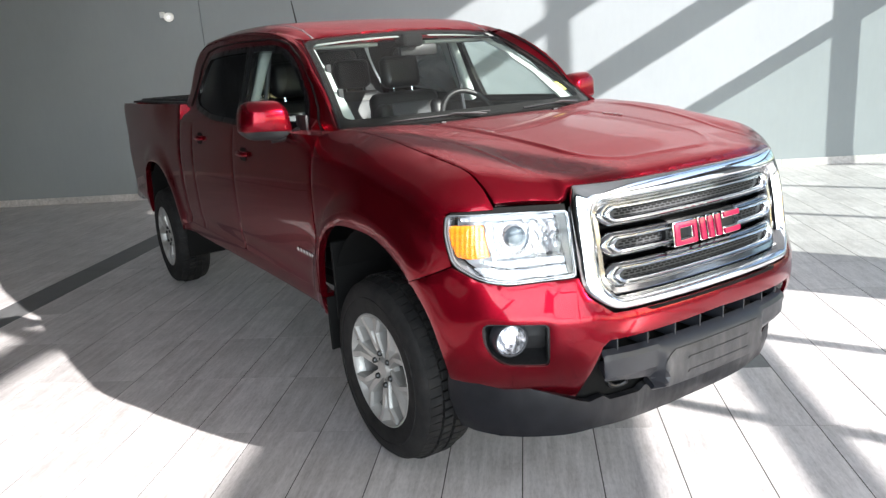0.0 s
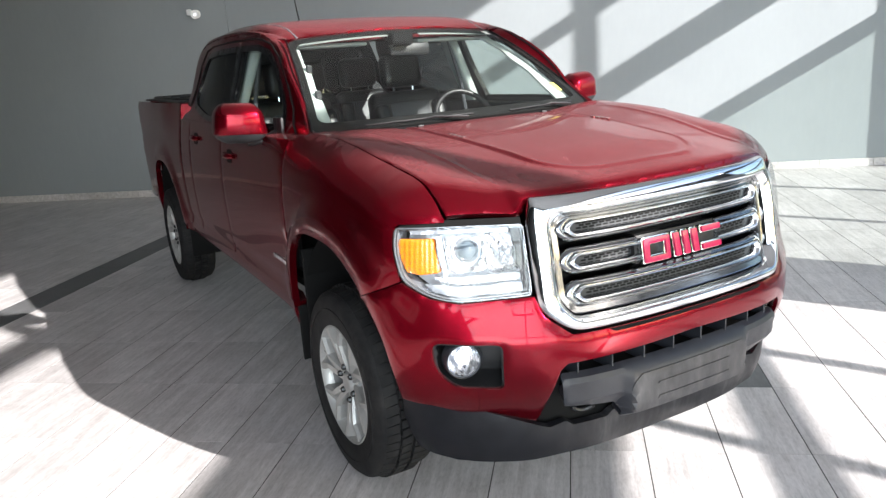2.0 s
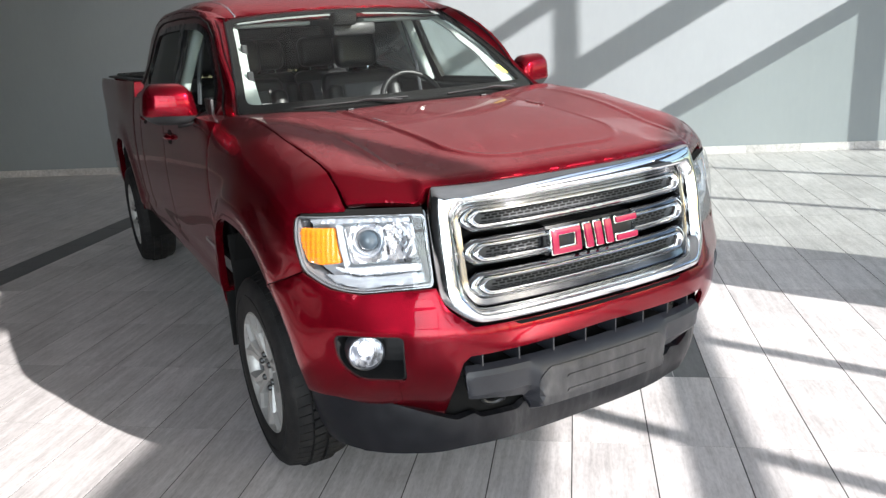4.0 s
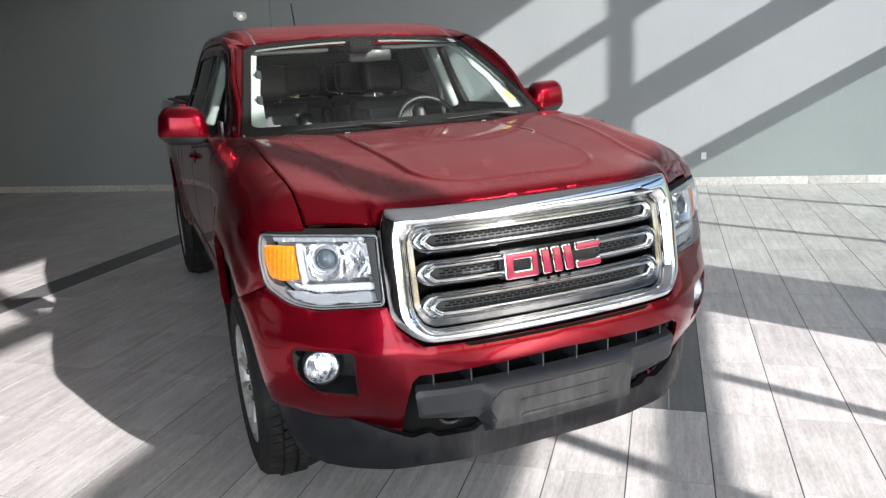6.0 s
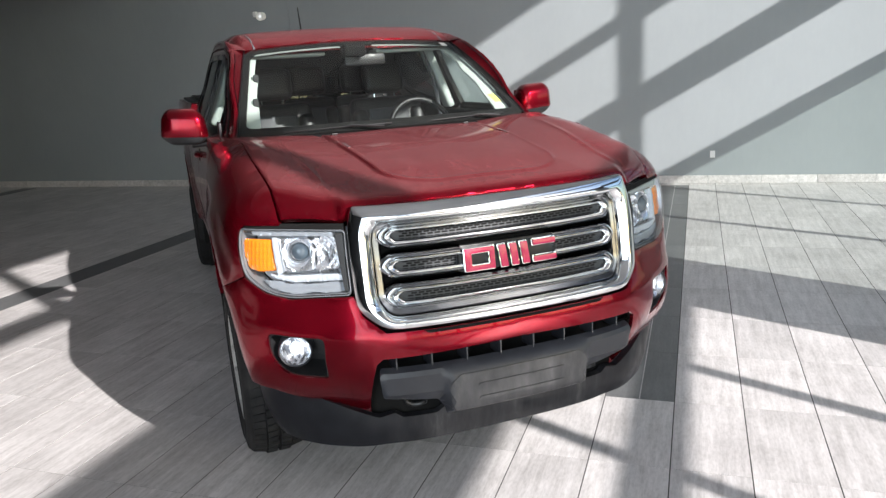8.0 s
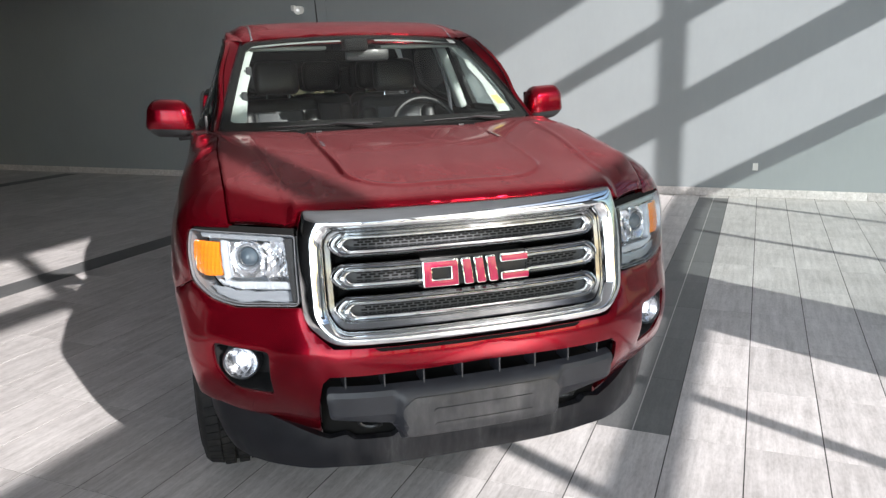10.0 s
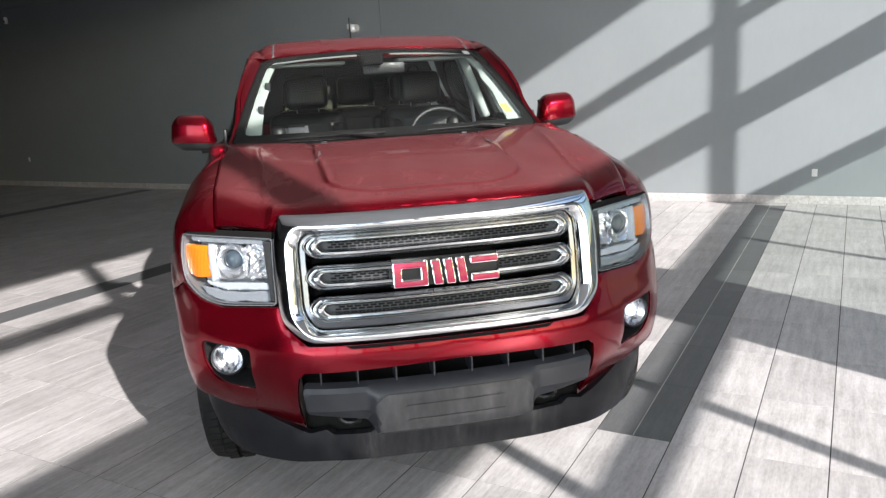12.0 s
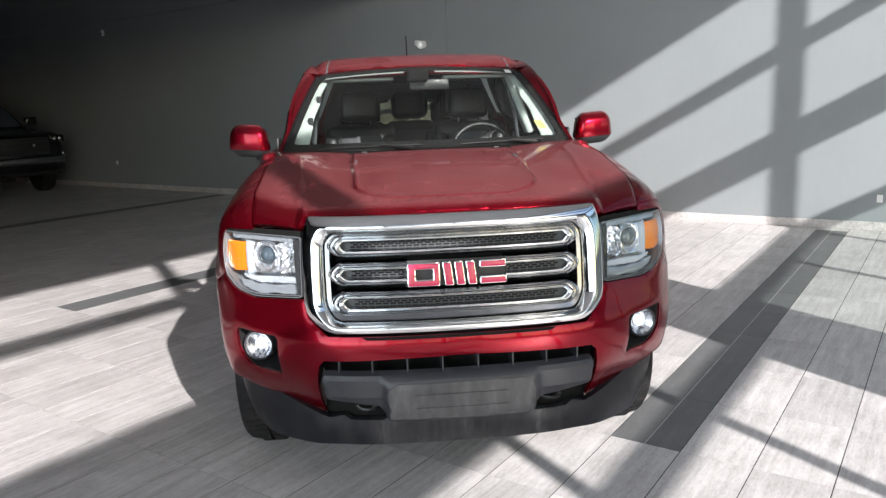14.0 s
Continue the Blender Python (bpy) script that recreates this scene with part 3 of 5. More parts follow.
# ---------------------------------------------------------------- the red pickup
# Truck space: x to its left side, y towards the tail, z up; the origin lies on the floor under the front axle.
TRUCK = pose(0.054, 0.007, 0.040, 0.19, 0, 39.235) @ Matrix.Scale(1.0094, 4)
truck = thing("pickup_truck", "shiny dark red crew-cab pickup with chrome grille, parked on tiles", "pickup truck", TRUCK)
REAR_AXLE = 3.62

# outline of the body seen from above, from the middle of the nose round the corner to the tail
_px = [0, .10, .20, .30, .40, .48, .57, .675, .78, .858, .905, .925, .930, .930, .924, .915, .905, .900, .901, .902, .901, .896]
_py = [-.864, -.863, -.859, -.851, -.836, -.814, -.775, -.706, -.628, -.55, -.46, -.36, -.2, 0, .3, .6, 1.0, 1.6, 2.5, 3.4, 4.2, 4.78]
_chord = np.r_[0, np.cumsum(np.hypot(np.diff(_px), np.diff(_py)))]
_fx, _fy = spline(_chord, _px), spline(_chord, _py)
_s = np.linspace(0, _chord[-1], 3000)
_x, _y = _fx(_s), _fy(_s)
_nx, _ny = np.gradient(_y, _s), -np.gradient(_x, _s)
_nn = np.hypot(_nx, _ny)
_nx, _ny = _nx / _nn, _ny / _nn


def s_x(x):
    """Distance along the outline at which the nose is x wide."""
    k = int(np.searchsorted(_y, -0.34))
    return math.copysign(float(np.interp(abs(x), _x[:k], _s[:k])), x)


def s_y(y):
    k = int(np.searchsorted(_y, -0.60))
    return float(np.interp(y, _y[k:], _s[k:]))


def y_of(s):
    return np.interp(np.abs(s), _s, _y)


nose = spline([.20, .28, .34, .42, .5, .56, .62, .68, .74, .80, .86, .95, 1.05, 1.13, 1.2],
              [-.17, -.155, -.14, -.085, -.035, -.01, 0, 0, -.018, -.035, -.045, -.058, -.080, -.105, -.14])
flank = spline([.20, .30, .42, .55, .70, .82, .92, 1.0, 1.1, 1.2, 1.3],
               [-.12, -.075, -.032, -.012, -.006, 0, .002, 0, -.008, -.022, -.042])
_seam = [0, s_x(.66), .867, .884, .904, .949, 1.005, 1.102, 1.230, 1.343, 1.444, 1.559, 1.738, 1.939, s_y(.8)]
seam_z = spline(_seam, [1.062, 1.062, 1.066, 1.095, 1.122, 1.147, 1.170, 1.188, 1.205, 1.223, 1.240, 1.258, 1.274, 1.284, 1.288])
seam_in = spline(_seam, [.06, .05, .050, .094, .130, .157, .168, .171, .172, .169, .166, .165, .165, .160, .14])


def eased(f, x0, x1, width):
    """The curve f with its kinks smoothed out."""
    g = np.linspace(x0, x1, 1200)
    k = np.exp(-.5 * (np.linspace(-3, 3, int(6 * width / (g[1] - g[0])) | 1))**2)
    h = len(k) // 2
    y = f(g)
    y = np.convolve(np.r_[2 * y[0] - y[h:0:-1], y, 2 * y[-1] - y[-2:-h - 2:-1]], k / k.sum(), "valid")
    return lambda x: np.interp(x, g, y)


seam_z, seam_in = eased(seam_z, 0, s_y(1.2), .010), eased(seam_in, 0, s_y(1.2), .014)
S_CORNER0, S_CORNER1 = s_x(.70), s_y(-.30)
ARCH_Z, ARCH_R = 0.43, 0.505


def skin(s, z, out=0.0):
    """The body's surface at distance s round the outline (negative: mirrored) and height z."""
    s, z = np.asarray(s, float), np.asarray(z, float)
    a = np.abs(s)
    y = np.interp(a, _s, _y)
    w = step01(a, S_CORNER0, S_CORNER1)
    top, inn = seam_z(a), seam_in(a)
    deep = np.clip(top - .89, .17, .24)                                  # how far down the shoulder begins to turn in
    u = np.clip((z - (top - deep)) / deep, 0, 1.15)
    roll = -inn * (0.10 * u + 0.90 * u**3.2)
    cab = step01(y, .30, .72)
    side = flank(z) * cab + (1 - cab) * (flank(np.minimum(z, .95)) + roll)
    off = (1 - w) * nose(z) + w * side
    for yc in (0.052, REAR_AXLE):
        d = np.hypot(y - yc, z - ARCH_Z)
        fl = step01(d, .66, .56) * (z > .2) * step01(z, .25, .45)
        off = off + 0.020 * fl * w
    # a crease along the doors, low down
    off = off - 0.012 * np.exp(-((z - .60) / .035)**2) * step01(y, .55, .8) * step01(y, 3.1, 2.9)
    off = off + out
    x = np.interp(a, _s, _x) + off * np.interp(a, _s, _nx)
    y = y + off * np.interp(a, _s, _ny)
    return np.stack([np.where(s < 0, -x, x), y, z], -1)


def both_sides(name, data, mat, parent, label="", angle=40):
    made = [smooth(part(name, data, mat, parent, label), angle), smooth(part(name, mirrored(data), mat, parent, label), angle)]
    return made


def arch(yc, z0a, z0b, r=ARCH_R, n=26, flat=0.0):
    """Points (s, z) of a wheel opening's edge from its front foot over the top to its back foot."""
    a0, a1 = math.pi - math.asin((z0a - ARCH_Z) / r), math.asin((z0b - ARCH_Z) / r)
    out = []
    for k in range(n + 1):
        a = a0 + (a1 - a0) * k / n
        c, s = math.cos(a), math.sin(a)
        q = 3.0 if c > 0 else 2.15                                       # squarer behind the wheel than before it
        grow = (abs(c)**q + abs(s)**q)**(-1 / q) if s > 0 else 1.0
        out.append((s_y(yc + r * c * grow), ARCH_Z + r * s * grow))
    return out


# ---- front bumper skin
def s_at(x, z):
    """Distance round the outline at which the skin is x wide at height z."""
    lo, hi = 0.0, s_y(-.32)
    for _ in range(40):
        mid = (lo + hi) / 2
        if float(skin(np.array([mid]), np.array([z]))[0][0]) < abs(x):
            lo = mid
        else:
            hi = mid
    return math.copysign((lo + hi) / 2, x) if x else 0.0


def pz(x, z):
    return (s_at(x, z), z)


def flipped(poly):
    return [(-s, z) for s, z in poly[::-1]]


def inset(poly, d):
    """The polygon moved inwards by d."""
    p = np.array(poly, float)
    e = np.roll(p, -1, 0) - p
    keep = np.linalg.norm(e, axis=1) > 1e-6
    p = p[keep]
    e = np.roll(p, -1, 0) - p
    n = np.stack([-e[:, 1], e[:, 0]], 1)
    n /= np.linalg.norm(n, axis=1, keepdims=True)
    area = np.sum(p[:, 0] * np.roll(p[:, 1], -1) - np.roll(p[:, 0], -1) * p[:, 1])
    if area < 0:
        n = -n
    v_ = n + np.roll(n, 1, 0)
    v_ /= np.maximum(np.linalg.norm(v_, axis=1, keepdims=True), 1e-6)
    return [tuple(q) for q in p + v_ * d]


def ring(outer, inner, rows, step=.012):
    """A moulded ring between two outlines with matching points. rows: (share of the way in, height over the skin)."""
    o, i = np.array(outer, float), np.array(inner, float)
    po, pi = [], []
    for k in range(len(o)):
        l = (k + 1) % len(o)
        n = max(1, int(math.ceil(np.linalg.norm(o[l] - o[k]) / step)))
        for q in range(n):
            po.append(o[k] + (o[l] - o[k]) * q / n)
            pi.append(i[k] + (i[l] - i[k]) * q / n)
    po, pi = np.array(po), np.array(pi)
    vs, fs, n = [], [], len(po)
    for t, h in rows:
        p = po * (1 - t) + pi * t
        vs += [tuple(q) for q in skin(p[:, 0], p[:, 1], h)]
    for r in range(len(rows) - 1):
        for k in range(n):
            l = (k + 1) % n
            fs.append((r * n + k, r * n + l, (r + 1) * n + l, (r + 1) * n + k))
    return vs, fs


ARCH_F = 0.052
LAMP_LOW, LAMP_MID = s_at(.867, .885) + .022, s_at(.873, .98) + .026          # outer end of the headlamp
seam_s, seam_h = s_y(ARCH_F - math.sqrt(ARCH_R**2 - (.80 - ARCH_Z)**2)), .80
right = [(0, .704), pz(.47, .704), pz(.538, .763), pz(.556, .825), pz(.75, .8105), pz(.824, .830), (LAMP_LOW + .004, .877), (seam_s, seam_h)]
front_arch = [p for p in arch(ARCH_F, .478, .80, n=26) if p[1] < .80 and p[0] < s_y(0)]
right += front_arch[::-1]
right += [(front_arch[0][0] - .004, .474), pz(.83, .462), pz(.74, .424), pz(.64, .374), pz(.525, .318), pz(.511, .36), pz(.511, .59), pz(.49, .612), (0, .625)]
outer = right + [(-s, z) for s, z in right[::-1] if s > 0]
fog = rounded([pz(.664, .686), pz(.838, .694), pz(.836, .61), pz(.785, .536), pz(.654, .528)], [.022, .035, .07, .06, .025])
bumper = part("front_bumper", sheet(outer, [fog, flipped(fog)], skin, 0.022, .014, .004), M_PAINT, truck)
smooth(bumper)
# dark strip laid on the bumper for the shade in the slot under the grille
smooth(part("slot_shade_strip", sheet(rounded([pz(-.35, .703), pz(.35, .703), pz(.33, .692), pz(-.33, .692)], .004), [], lambda s, z: skin(s, z, .001), .02, 0, 0, thin=True), M_LINER, bumper))

# ---- lamps
TOP_OUT = .38 * (LAMP_MID - .014) + .62 * (s_at(.862, 1.052) + .026)     # outer top corner of the headlamp
head = rounded([pz(.556, 1.047), pz(.560, .830), pz(.75, .815), pz(.822, .834), (LAMP_LOW, .885), (LAMP_MID, .98), (TOP_OUT, 1.050)], [.015, .02, .06, .05, .03, .03, .018])
bucket_back = inset(head, .004)


def headlamp(sign):
    side = mirrored if sign < 0 else (lambda d: d)
    lamp = part("headlamp", side(sheet(bucket_back, [], lambda s, z: skin(s, z, -.075), .03, 0, 0, thin=True)), M_BUCKET, truck, "clear headlamp with chrome reflectors and an amber corner")
    put = lambda n, d, m, l="", ang=40: smooth(part(n, side(d), m, lamp, l), ang)
    put("bezel", sheet(head, [inset(head, .003)], lambda s, z: skin(s, z, -.003), .02, .012, .002), M_BEZEL)
    put("bucket_wall", sheet(inset(head, .005), [inset(head, .008)], lambda s, z: skin(s, z, -.010), .02, .06, .002), M_LAMPGREY)
    put("lamp_seal", sheet([pz(.560, 1.043), pz(.74, 1.043), (TOP_OUT - .01, 1.046), (TOP_OUT - .02, 1.066), pz(.74, 1.066), pz(.560, 1.066)], [], lambda s, z: skin(s, z, -.009), .02, .02, .001), M_LINER, "black seal along the top edge")
    # dark inner end beside the grille
    put("inner_cheek", sheet(rounded([pz(.566, 1.035), pz(.568, .842), pz(.582, .842), pz(.590, 1.035)], .006), [], lambda s, z: skin(s, z, -.010), .02, .03, .002), M_GREYPLASTIC)
    cup = lambda cx, cz, r, d: (lambda s, z: skin(s, z, -.024 - d * np.clip(1 - ((s - cx)**2 + (z - cz)**2) / r**2, 0, 1)))
    pocket = rounded([pz(.594, 1.014), pz(.596, .914), pz(.664, .906), pz(.664, 1.014)], .012)
    c = s_at(.628, .965)
    put("reflector", sheet(pocket, [], lambda s, z: cup(c, .965, .065, .05)(s, z) + (.005 * np.sin(s * 230) * np.sin(z * 150))[:, None] * np.array([0, 1, 0]), .006, .02, .002), M_REFLECTOR, "fluted chrome reflector")
    pocket = rounded([pz(.670, 1.014), pz(.670, .906), pz(.764, .900), pz(.768, 1.014)], .014)
    c2 = s_at(.716, .966)
    put("reflector", sheet(pocket, [], cup(c2, .966, .056, .045), .009, .02, .002), M_REFLECTOR, "chrome projector surround")
    p, n = skin(np.array([c2]), np.array([.966]), -.042)[0], skin(np.array([c2]), np.array([.966]), 1)[0] - skin(np.array([c2]), np.array([.966]), 0)[0]
    n = Vector(n).normalized() + Vector((0, -1.1, 0))
    m = Matrix.Translation(p) @ n.to_track_quat("Z", "Y").to_matrix().to_4x4()
    ball = lathe([(0.030 - .028 * (1 - math.cos(a * math.pi / 16)), .032 * math.sin(a * math.pi / 16)) for a in range(9)], 24, "Z")
    put("projector", ([tuple(m @ Vector(q)) for q in ball[0]], ball[1]), M_PROJ, "dark round projector lens")
    rim_ = lathe([(-.01, .032), (.012, .033), (.018, .038), (.012, .044), (-.01, .046)], 32, "Z")
    put("projector_ring", ([tuple(m @ Vector(q)) for q in rim_[0]], rim_[1]), M_REFLECTOR)
    put("light_guide", sheet(rounded([pz(.572, .900), pz(.572, .878), pz(.74, .866), pz(.80, .880), pz(.808, .895), pz(.76, .888)], .006), [], lambda s, z: skin(s, z, -.018) + .001 * np.sin(s * 400)[:, None] * np.array([0, 1, 0]), .006, .02, .003), M_GUIDE, "pale ribbed light guide strip")
    put("lower_guide", sheet(rounded([pz(.572, .870), pz(.572, .838), pz(.745, .824), pz(.812, .842), pz(.838, .872), pz(.80, .870), pz(.74, .857)], .006), [], lambda s, z: skin(s, z, -.024) + .001 * np.sin(z * 700)[:, None] * np.array([0, 1, 0]), .006, .02, .003), M_LAMPCLEAR, "clear grey lower band")
    put("upper_strip", sheet(rounded([pz(.598, 1.040), pz(.598, 1.022), pz(.845, 1.026), pz(.85, 1.042)], .003), [], lambda s, z: skin(s, z, -.016) + .0015 * np.sin(s * 300)[:, None] * np.array([0, 1, 0]), .010, .02, .002), M_LAMPCLEAR)
    put("amber_divider", sheet(rounded([pz(.770, 1.020), pz(.768, .900), pz(.780, .890), pz(.784, 1.020)], .004), [], lambda s, z: skin(s, z, -.012), .010, .03, .002), M_GUIDE, "pale light guide")
    amber = rounded([pz(.790, 1.012), pz(.788, .906), (s_at(.846, .902), .900), (LAMP_LOW - .005, .910), (LAMP_MID - .005, .98), (TOP_OUT - .006, 1.012)], .008)
    put("turn_signal", sheet(amber, [], lambda s, z: skin(s, z, -.020) + (.0009 * np.sin(s * 330) + .0006 * np.sin(z * 260))[:, None] * np.array([1, 0, 0]), .0045, .03, .004), M_AMBER, "amber turn signal reflector")
    lens = part("lens", side(sheet(head, [], lambda s, z: skin(s, z, .001), .02, 0, 0, thin=True)), M_LENS, lamp, "clear plastic lens")
    smooth(lens)
    lens.visible_shadow = False
    return lamp


def fog_lamp(sign):
    side = mirrored if sign < 0 else (lambda d: d)
    back = part("fog_lamp", side(sheet(inset(fog, -.004), [], lambda s, z: skin(s, z, -.095), .02, 0, 0, thin=True)), M_BLACK, truck, "round fog lamp in a black bumper pocket")
    smooth(part("pocket", side(sheet(fog, [inset(fog, .007)], lambda s, z: skin(s, z, -.009), .012, .09, .003)), M_BLACK, back))
    c = s_at(.750, .626)
    p = Vector((.742, -.590, .626))
    n = Vector(skin(np.array([c]), np.array([.626]), 1)[0]) - Vector(skin(np.array([c]), np.array([.626]), 0)[0])
    n = (n.normalized() + Vector((0, -1.6, 0))).normalized()
    m = Matrix.Translation(p) @ n.to_track_quat("Z", "Y").to_matrix().to_4x4()
    at = lambda d: side(([tuple(m @ Vector(q)) for q in d[0]], d[1]))
    smooth(part("lamp_rim", at(lathe([(-.02, .062), (.024, .060), (.030, .056), (.028, .053), (0, .050)], 36, "Z")), M_CHAR, back, "dark rim"))
    smooth(part("reflector", at(lathe([(-.012, .0), (-.010, .016), (.0, .034), (.022, .053)], 36, "Z")), M_FOGREF, back))
    # glow added to brighten the middle of the fog lamp
    smooth(part("bulb", at(lathe([(-.012, .022), (.006, .021), (.012, .012), (.014, 0)], 16, "Z")), M_LAMPWHITE, back, "white bulb with an added glow"))
    lens = smooth(part("lens", at(lathe([(.022, .0535), (.030, .048), (.038, .028), (.041, 0)], 36, "Z")), M_FOGLENS, back, "ribbed clear lens"))
    lens.visible_shadow = False
    return back


for sign in (1, -1):
    headlamp(sign)
    fog_lamp(sign)

# ---- fenders
S_SEAM = .868
top_line = [(s, float(seam_z(s))) for s in np.r_[np.linspace(s_y(.53), 1.06, 18), np.linspace(1.04, S_SEAM, 16)]]
fender = [(S_SEAM, 1.062), (TOP_OUT - .016, 1.060), (TOP_OUT + .006, 1.050), (LAMP_MID + .005, .98), (LAMP_LOW + .005, .882), (seam_s + .001, seam_h + .003)]
fender += [p for p in arch(ARCH_F, .80, .47) if p[1] > .80 or p[0] > s_y(0)]
fender += [(s_y(.51), .47), (s_y(.555), .50), (s_y(.555), 1.262)] + top_line[1:]
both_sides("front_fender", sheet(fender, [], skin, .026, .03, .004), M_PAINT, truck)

# ---- doors (lower halves) and their handles
BELT = lambda y: 1.266 - 0.004 * step01(y, .7, 2.5)


def door_poly(y0, y1, sill0, sill1):
    ys = np.linspace(y1, y0, 10)
    return [(s_y(y0), sill0), (s_y(y1), sill1)] + [(s_y(y), float(BELT(y))) for y in ys]


for y0, y1, hy, hz in ((.5605, 1.692, 1.50, 1.126), (1.698, 2.5245, 2.34, 1.172)):
    poly = rounded(door_poly(y0, y1, .56, .56), [.03, .03] + [0] * 10, 4)
    data = sheet(poly, [], skin, .035, .03, .002)
    for sign in (1, -1):
        flip_ = mirrored if sign < 0 else (lambda d: d)
        d = smooth(part("door", flip_(data), M_PAINT, truck))
        # black patch laid flat on the door, painted shade of the handle's recess
        cup = sheet(rounded([(s_y(hy - .055), hz + .035), (s_y(hy - .055), hz - .035), (s_y(hy + .055), hz - .035), (s_y(hy + .055), hz + .035)], .03), [], lambda s, z: skin(s, z, .0015), .02, 0, 0, thin=True)
        smooth(part("handle_shade", flip_(cup), M_LINER, d, "flat dark patch for the shade behind the handle"))
        bar = [tuple(skin(np.array([s_y(hy + q)]), np.array([hz + .004]), o)[0]) for q, o in ((-.085, .002), (-.07, .012), (-.03, .018), (.03, .018), (.06, .012), (.075, .002))]
        bar = tube(bar, [.010, .015, .017, .017, .015, .010], 10)
        smooth(part("handle", flip_(bar), M_PAINT, d, "red door handle"))
# sill, cab corner, bed
both_sides("rocker_panel", sheet([(s_y(.52), .472), (s_y(3.10), .472), (s_y(3.10), .550), (s_y(.56), .550), (s_y(.52), .49)], [], lambda s, z: skin(s, z, -.01), .05, .06, .004), M_PAINT, truck)
corner = [(s_y(2.53), .56), (s_y(2.850), .56), (s_y(2.850), 1.266), (s_y(2.53), 1.262)]
both_sides("cab_corner", sheet(corner, [], skin, .035, .03, .004), M_PAINT, truck)
BED_END = 4.66
rear_arch = arch(REAR_AXLE, .46, .46, r=.50)
bed = [(s_y(2.866), .555), (rear_arch[0][0] - .03, .50)] + rear_arch + [(rear_arch[-1][0] + .03, .52), (s_y(BED_END), .60), (s_y(BED_END), 1.37), (s_y(2.866), 1.375)]
both_sides("bed_side", sheet(bed, [], lambda s, z: skin(s, z, .036 * step01(z, 1.05, 1.34) * step01(y_of(s), 2.9, 3.5) - .012 * step01(z, 1.33, 1.38)), .04, .04, .006), M_PAINT, truck)

# ---- hood
_rim = np.array([skin(np.array([s_]), np.array([z_]))[0] for s_, z_ in top_line])[::-1]      # inner edge of the fender, nose to cowl
edge_z = spline(np.r_[-.66, -.60, _rim[:, 1]], np.r_[.99, 1.02, _rim[:, 2]])
hood_mid = eased(spline([-.82, -.74, -.66, -.55, -.40, -.10, .20, .55], [1.118, 1.142, 1.160, 1.180, 1.204, 1.240, 1.262, 1.278]), -.82, .56, .03)
ridge_base = eased(spline([-.80, -.525, -.447, -.373, -.304, -.227, -.14, -.03, .09, .22, .55], [1.108, 1.160, 1.174, 1.191, 1.207, 1.223, 1.238, 1.252, 1.266, 1.276, 1.284]), -.80, .56, .03)
ridge_full = eased(spline([-.74, -.69, -.659, -.634, -.592, -.525, -.447, -.30, .55], [1.03, 1.058, 1.090, 1.117, 1.142, 1.160, 1.174, 1.207, 1.284]), -.74, .56, .012)
_lip = skin(np.linspace(s_x(.48), .875, 60), np.full(60, 1.054), -.003)       # line where the hood meets the headlamps
hood_front = lambda x: (np.interp(np.abs(x), _x[:900], _y[:900]) + .118) * step01(np.abs(x), .566, .525) + np.interp(np.abs(x), _lip[:, 0], _lip[:, 1]) * step01(np.abs(x), .525, .566)
RIM_Y = float(_rim[0, 1])


def hood_surface(x, y):
    x, y = np.asarray(x, float), np.asarray(y, float)
    a = np.abs(x)
    mid, ridge = hood_mid(y), ridge_base(y)
    x_ridge = .570 + .056 * step01(y, -.52, .25)
    # middle: a shallow crown that falls in a straight line to the outer ridge
    out = np.clip((a - .36) / (x_ridge - .36), 0, 1.3)
    soft = .06
    out = soft * np.logaddexp(0, out / soft) - soft * math.log(2) * np.exp(-out / .2)
    centre = mid - .006 * (np.minimum(a, .36) / .36)**2 + (ridge - mid + .006) * out
    d = y - hood_front(x)
    centre = centre - .022 * step01(d, .07, -.02)**2                     # nose rolls down to the grille
    # side: from the ridge to the fender, rolling down along the slanted nose
    t = np.clip((a - x_ridge) / (.757 - x_ridge), 0, 1.1)
    turn = step01(y, -.25, -.50)
    q = y - turn * (a - .570) / .185 * (RIM_Y + .672)
    e = y - turn * ((a - .570) / .185 - 1) * (RIM_Y + .672)
    high = step01(y, -.45, -.25)
    r_ = ridge_full(q) + (ridge - ridge_full(q)) * high
    side = r_ + (edge_z(e) - r_) * t + .007 * np.sin(math.pi * np.clip(t, 0, 1)) * step01(y, .5, .2)
    z = centre + (side - centre) * step01(a, x_ridge - .040, x_ridge + .006)
    # raised middle with a rounded front, edged by a fine ledge
    inner, front, r = .378 - .025 * step01(y, .1, -.5), -.625, .20
    edge_d = np.hypot(np.maximum(a - (inner - r), 0), np.maximum(front + r - y, 0)) - r
    fade = step01(y, .46, .30)
    flank = step01(y, -.60, -.42)                                        # crisp along the sides, soft across the front
    z = z + (.008 * step01(edge_d, .014, -.012) + .0055 * np.exp(-((edge_d + .002) / .010)**2)) * fade * (.45 + .55 * flank)
    z = z + .0050 * np.exp(-((a - x_ridge) / .011)**2) * step01(y, -.66, -.50) * step01(y, .40, .15)    # outer ridge line
    z = 1.052 + .004 * np.logaddexp(0, (z - 1.052) / .004)               # ends level on the headlamp
    return np.stack([x, y, z], -1)


hx = np.concatenate([np.linspace(0, .50, 10), np.linspace(.52, float(_rim[0, 0]) - .006, 12)])
half = [(x, float(hood_front(x)) + .006) for x in hx] + [(float(p[0]) - .0065, float(p[1])) for p in _rim[1:] if p[1] < .49] + [(.735, .512), (.5, .455), (.25, .395), (0, .372)]
